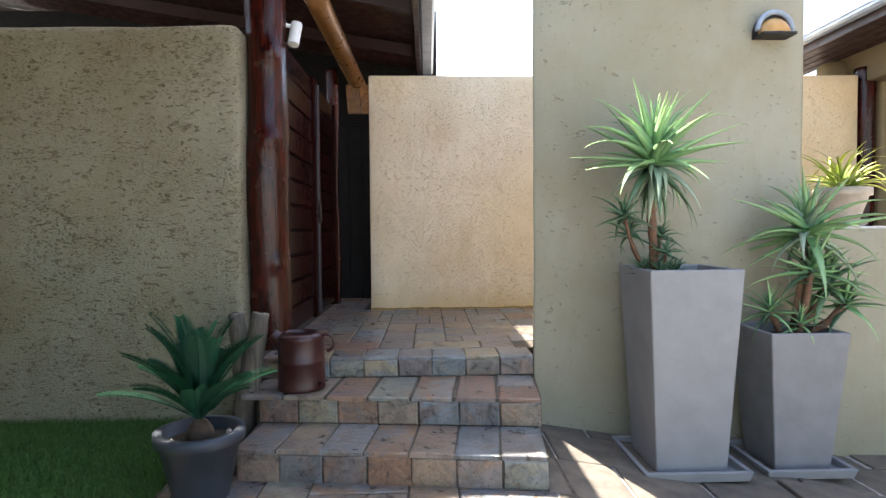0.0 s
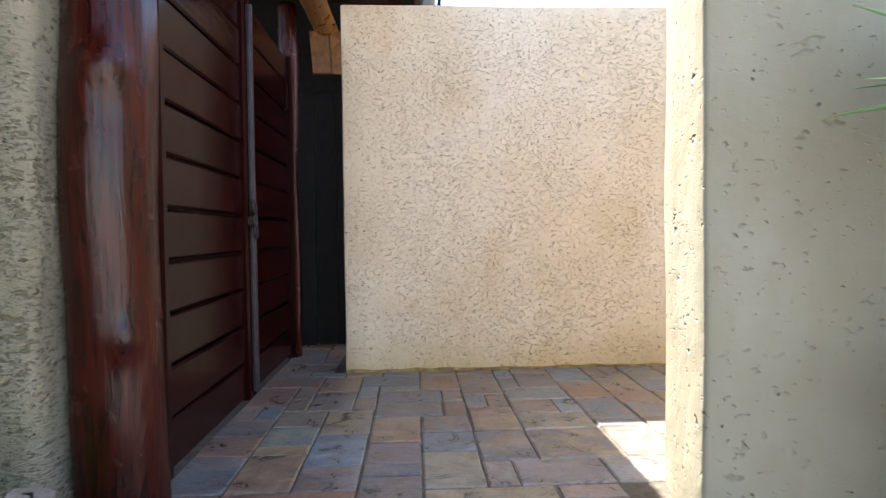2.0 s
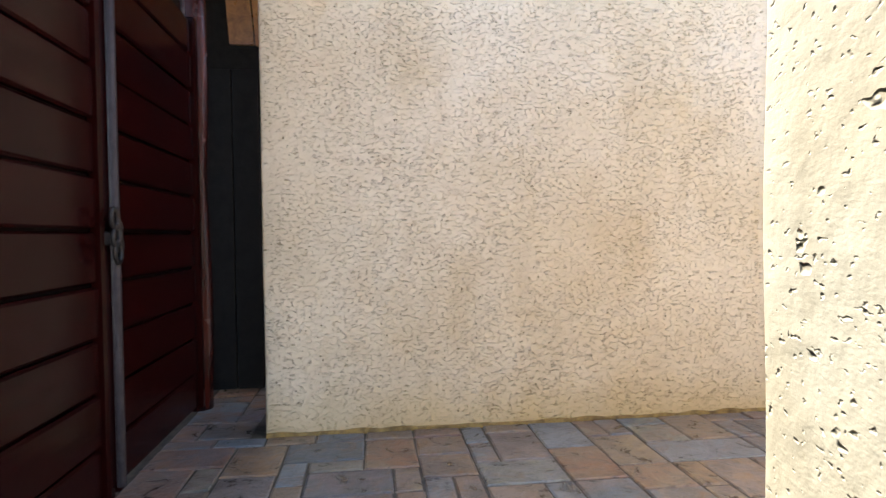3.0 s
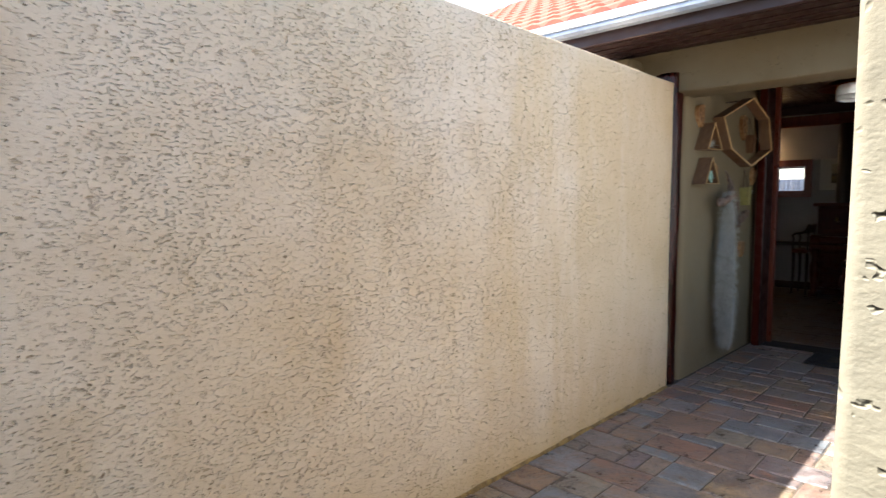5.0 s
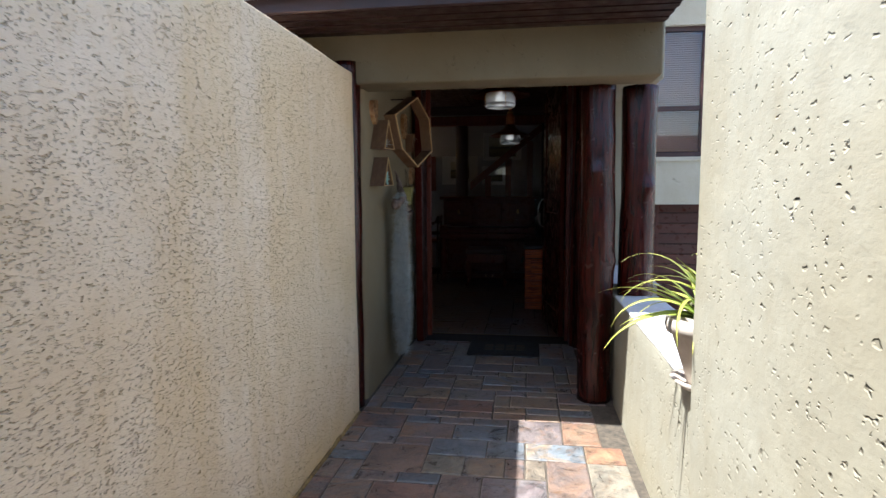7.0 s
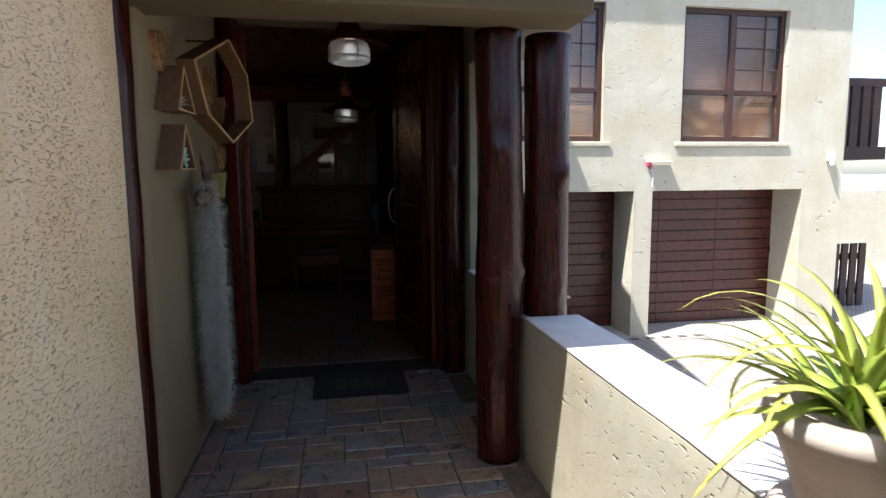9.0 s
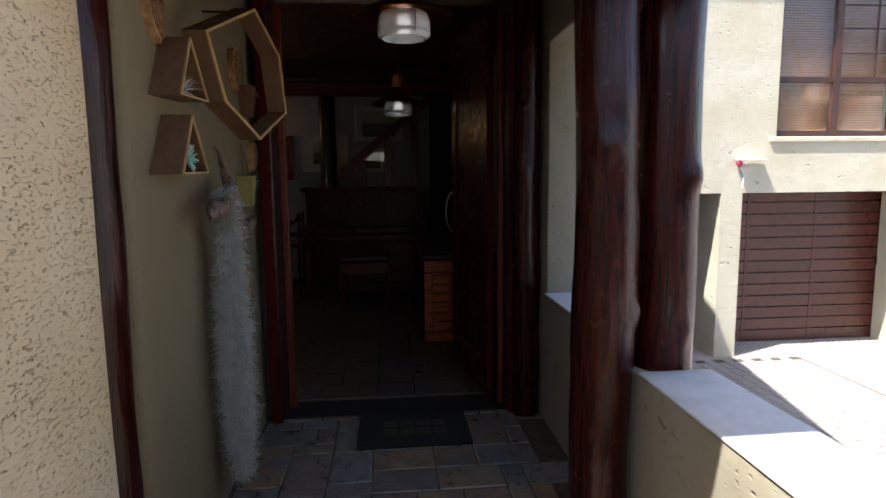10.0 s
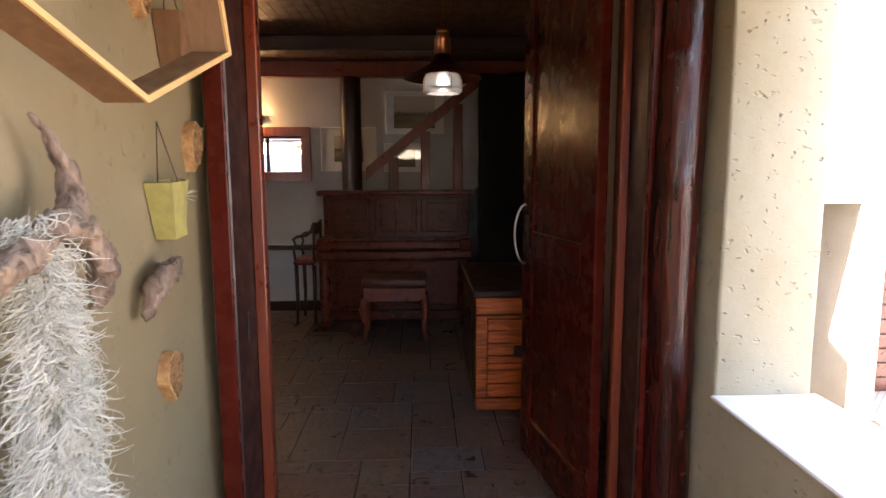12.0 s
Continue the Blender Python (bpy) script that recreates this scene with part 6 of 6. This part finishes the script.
    far = thing("boundary_wall", "sunlit sandy boundary wall behind the drive", "wall", (14, -5, -0.13))
    part("wall", cut(boxed(13.4, -14.0, -0.3, 13.65, -1.7, 1.55), 0.8), FACADE, far)


def build_tree(x, y, z, height, spread, seed, label):
    rng = random.Random(seed)
    t = thing("tree", label, "tree", (x, y, z))
    bm = bmesh.new()
    tips = []
    tube(bm, [(x, y, z), (x + 0.1, y, z + height * 0.3), (x, y + 0.1, z + height * 0.55)], [0.22, 0.17, 0.11], 10, True, 0.1, seed)
    for i in range(11):
        a = i * 2.4
        h = height * rng.uniform(0.3, 0.55)
        p = Vector((x, y, z + h))
        q = p + Vector((math.cos(a) * spread * 0.45, math.sin(a) * spread * 0.45, height * 0.22))
        r = p + Vector((math.cos(a) * spread * rng.uniform(0.6, 0.9), math.sin(a) * spread * rng.uniform(0.6, 0.9), height * rng.uniform(0.25, 0.48)))
        tube(bm, [p, q, r], [0.08, 0.05, 0.02], 6)
        tips += [q, r, (q + r) / 2]
    part("trunk", bm, BARK, t, "grey-brown trunk and limbs", True)
    verts, faces = [], []
    for c in tips:
        for _ in range(110):
            p = c + Vector((rng.gauss(0, 0.45), rng.gauss(0, 0.45), rng.gauss(0.15, 0.32)))
            d = Vector((rng.uniform(-1, 1), rng.uniform(-1, 1), rng.uniform(-0.6, 0.6))).normalized()
            s = d.orthogonal().normalized()
            l, w = rng.uniform(0.07, 0.14), rng.uniform(0.02, 0.045)
            n = len(verts)
            verts += [p, p + d * l * 0.5 + s * w, p + d * l, p + d * l * 0.5 - s * w]
            faces.append((n, n + 1, n + 2, n + 3))
    me = bpy.data.meshes.new("crown")
    me.from_pydata([tuple((v - Vector((x, y, z))) * K) for v in verts], [], faces)
    me.materials.append(LEAVES)
    crown = new("crown", me)
    crown.parent = t
    tagged(crown, "dense dark green leaves", kind="stuff")


build_house()
build_tree(-6.5, 8.5, 0.2, 7.5, 3.2, 5, "leafy green garden tree behind the garden wall")
build_tree(-2.0, -8.0, 0.2, 6.3, 3.0, 6, "leafy green garden tree on the lawn side")
build_tree(1.5, -12.0, 0.0, 6.0, 3.0, 12, "leafy green tree across the street")
build_tree(15.5, 9.0, 0.0, 8.5, 3.5, 7, "tall leafy tree behind the house")
build_tree(18.0, -6.0, -0.1, 5.5, 3.0, 9, "leafy tree beyond the boundary wall")



# ---- lawn ----
def build_lawn():
    rng = random.Random(31)
    bm = bmesh.new()
    grid = [(-6.0, 1.0), (-0.98, 1.0), (-0.93, 3.0), (-0.92, 3.99), (-6.0, 3.99)]
    bm.faces.new([bm.verts.new((x, y, 0.213)) for x, y in grid])
    lawn = setting("lawn", bm, GRASS, "short dense green lawn", "lawn")
    verts, faces = [], []
    for i in range(60000):
        x = -0.93 - 2.3 * rng.random() ** 1.3
        y = rng.uniform(2.2, 3.985)
        a = rng.uniform(0, 6.28)
        h = rng.uniform(0.018, 0.055)
        lean = Vector((rng.gauss(0, 0.5), rng.gauss(0, 0.5), 1)).normalized() * h
        s = Vector((math.cos(a), math.sin(a), 0)) * rng.uniform(0.0016, 0.0032)
        p = Vector((x, y, 0.212))
        n = len(verts)
        verts += [p - s, p + s, p + lean]
        faces.append((n, n + 1, n + 2))
    me = bpy.data.meshes.new("grass")
    me.from_pydata([tuple(K * v) for v in verts], [], faces)
    me.materials.append(GRASS)
    tagged(new("grass", me), "short green grass blades by the wall", "grass", "", "stuff")


# ---- slate ----
TILE_MESHES = {}


def tile_mesh(w, d, h, material, seed):
    """A slate tile with an uneven face, split edges and a slight bevel."""
    key = (round(w, 3), round(d, 3), round(h, 3), material.name, seed % 3)
    if key not in TILE_MESHES:
        bm = bmesh.new()
        fine = material == SLATE_IN
        a, b, e = w / 2, d / 2, 0.0025 if fine else 0.006
        rng = random.Random(seed % 3 + int(w * 100))
        low = [bm.verts.new((sx * a, sy * b, -h)) for sx, sy in ((-1, -1), (1, -1), (1, 1), (-1, 1))]
        mid = [bm.verts.new((sx * a + rng.uniform(-0.004, 0.004), sy * b + rng.uniform(-0.004, 0.004), -0.0012 if fine else -0.004)) for sx, sy in ((-1, -1), (1, -1), (1, 1), (-1, 1))]
        top = [bm.verts.new((sx * (a - e), sy * (b - e), rng.uniform(-0.001, 0.0015))) for sx, sy in ((-1, -1), (1, -1), (1, 1), (-1, 1))]
        bm.faces.new(top)
        for r, s in ((low, mid), (mid, top)):
            for k in range(4):
                bm.faces.new((r[k], r[(k + 1) % 4], s[(k + 1) % 4], s[k]))
        TILE_MESHES[key] = finish("tile", bm, material)
    return TILE_MESHES[key]


def ashlar(parent, x0, y0, nx, ny, unit, z, material, seed, keep=lambda x, y: True, name="tile"):
    """Random ashlar paving on a grid of units: each tile covers some cells."""
    rng = random.Random(seed)
    taken = set()
    sizes = [(3, 2), (2, 3), (2, 2), (3, 2), (4, 2), (2, 3), (3, 3), (2, 2), (2, 1), (1, 2)]
    count = 0
    for j in range(ny):
        for i in range(nx):
            if (i, j) in taken:
                continue
            rng.shuffle(sizes)
            for w, d in sizes + [(1, 1)]:
                cells = [(i + a, j + b) for a in range(w) for b in range(d)]
                if i + w <= nx and j + d <= ny and not any(c in taken for c in cells):
                    break
            taken.update(cells)
            cx, cy = x0 + (i + w / 2) * unit, y0 + (j + d / 2) * unit
            if keep(cx, cy):
                gap = 0.007
                piece(name, tile_mesh(w * unit - gap, d * unit - gap, 0.02, material, rng.randrange(99)), parent, Matrix.Translation((cx, cy, z + rng.uniform(-0.0015, 0.0015))) @ pose(0, 0, 0, rng.uniform(-0.4, 0.4), rng.uniform(-0.4, 0.4)))
                count += 1
    return count


def step_tiles(parent, left, right, back_left, back_right, z, riser, count, material, seed):
    """One row of square tiles on a tread and one on its riser."""
    rng = random.Random(seed)
    left, right, back_left, back_right = (Vector((*p, 0)) for p in (left, right, back_left, back_right))
    along = (right - left).normalized()
    ang = math.degrees(math.atan2(along.y, along.x))
    width = (right - left).length / count
    for i in range(count):
        f = (i + 0.5) / count
        a, b = left.lerp(right, f), back_left.lerp(back_right, f)
        depth = (b - a).length
        rows = max(1, round(depth / 0.30))
        for r in range(rows):
            c = a.lerp(b, (r + 0.5) / rows)
            piece("tread_tile", tile_mesh(width - 0.005, depth / rows - 0.005, 0.02, material, i + seed), parent, Matrix.Translation((c.x, c.y, z + rng.uniform(-0.0015, 0.0015))) @ pose(0, 0, 0, 0, 0, ang))
        piece("riser_tile", tile_mesh(width - 0.005, riser - 0.022, 0.015, material, i + seed + 1), parent, Matrix.Translation((a.x, a.y, z - 0.012 - riser / 2)) @ pose(0, 0, 0, 0, 0, ang) @ pose(0, 0, 0, 90))


build_lawn()
step_tiles(STEP_LOW, (-0.64, 3.155), (0.68, 3.005), (-0.64, 3.51), (0.71, 3.37), 0.357, 0.142, 7, SLATE, 1)
step_tiles(STEP_UP, (-0.64, 3.505), (0.72, 3.365), (-0.78, 3.83), (0.765, 3.83), 0.49, 0.133, 7, SLATE, 2)
step_tiles(FLOOR_SET, (-0.72, 3.828), (0.765, 3.828), (-0.72, 4.04), (0.765, 4.04), 0.60, 0.11, 8, SLATE, 3)
ashlar(FLOOR_SET, -0.70, 4.045, 48, 17, 0.10, 0.60, SLATE, 5, lambda x, y: not (x > 0.72 and y < 4.2) or x > 5.9)
ashlar(FLOOR_SET, 4.10, 4.045, 17, 17, 0.10, 0.60, SLATE, 6, lambda x, y: y > 4.22)
ashlar(FLOOR_SET, -0.70, 5.75, 3, 8, 0.11, 0.60, SLATE, 9)
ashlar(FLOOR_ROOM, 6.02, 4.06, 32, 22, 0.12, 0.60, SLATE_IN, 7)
ashlar(APRON, -0.92, 2.40, 8, 4, 0.205, 0.217, SLATE, 8, lambda x, y: y < 3.2)


def build_paving():
    """Crazy paving at the foot of the pillar wall and brick pavers near the drive's shadow edge."""
    court = setting("pavement_court", prism(bmesh.new(), [(0.80, 2.2, 0.0), (0.80, 3.86, 0.0), (1.4, 3.86, 0.0), (1.4, 2.2, 0.0)], (0, 0, 0.001)), GROUT, "worn brown slate paving under the planters", "pavement")
    rng = random.Random(17)
    for i in range(8):
        for j in range(5):
            x, y = 0.86 + i * 0.39 + (j % 2) * 0.13, 2.40 + j * 0.385
            piece("flagstone", tile_mesh(0.376, 0.374, 0.03, FLAG, rng.randrange(9)), court, Matrix.Translation((x, y, ground_height(x) + 0.0)) @ pose(0, 0, 0, 0, math.degrees(math.atan2(ground_height(x - 0.1) - ground_height(x + 0.1), 0.2)), 0))
    drive = setting("pavement_drive", boxed(5.2, 0.4, -0.2, 8.6, 2.9, -0.139), GROUT, "brick pavers of the drive beside the house shadow", "pavement")
    for i in range(15):
        for j in range(20):
            x, y = 5.35 + i * 0.215, 0.5 + j * 0.112
            piece("brick", tile_mesh(0.207, 0.104, 0.02, PAVER, 1), drive, Matrix.Translation((x + (j % 2) * 0.107, y, -0.128 + ground_height(x) + 0.13 + 0.004)))


build_paving()
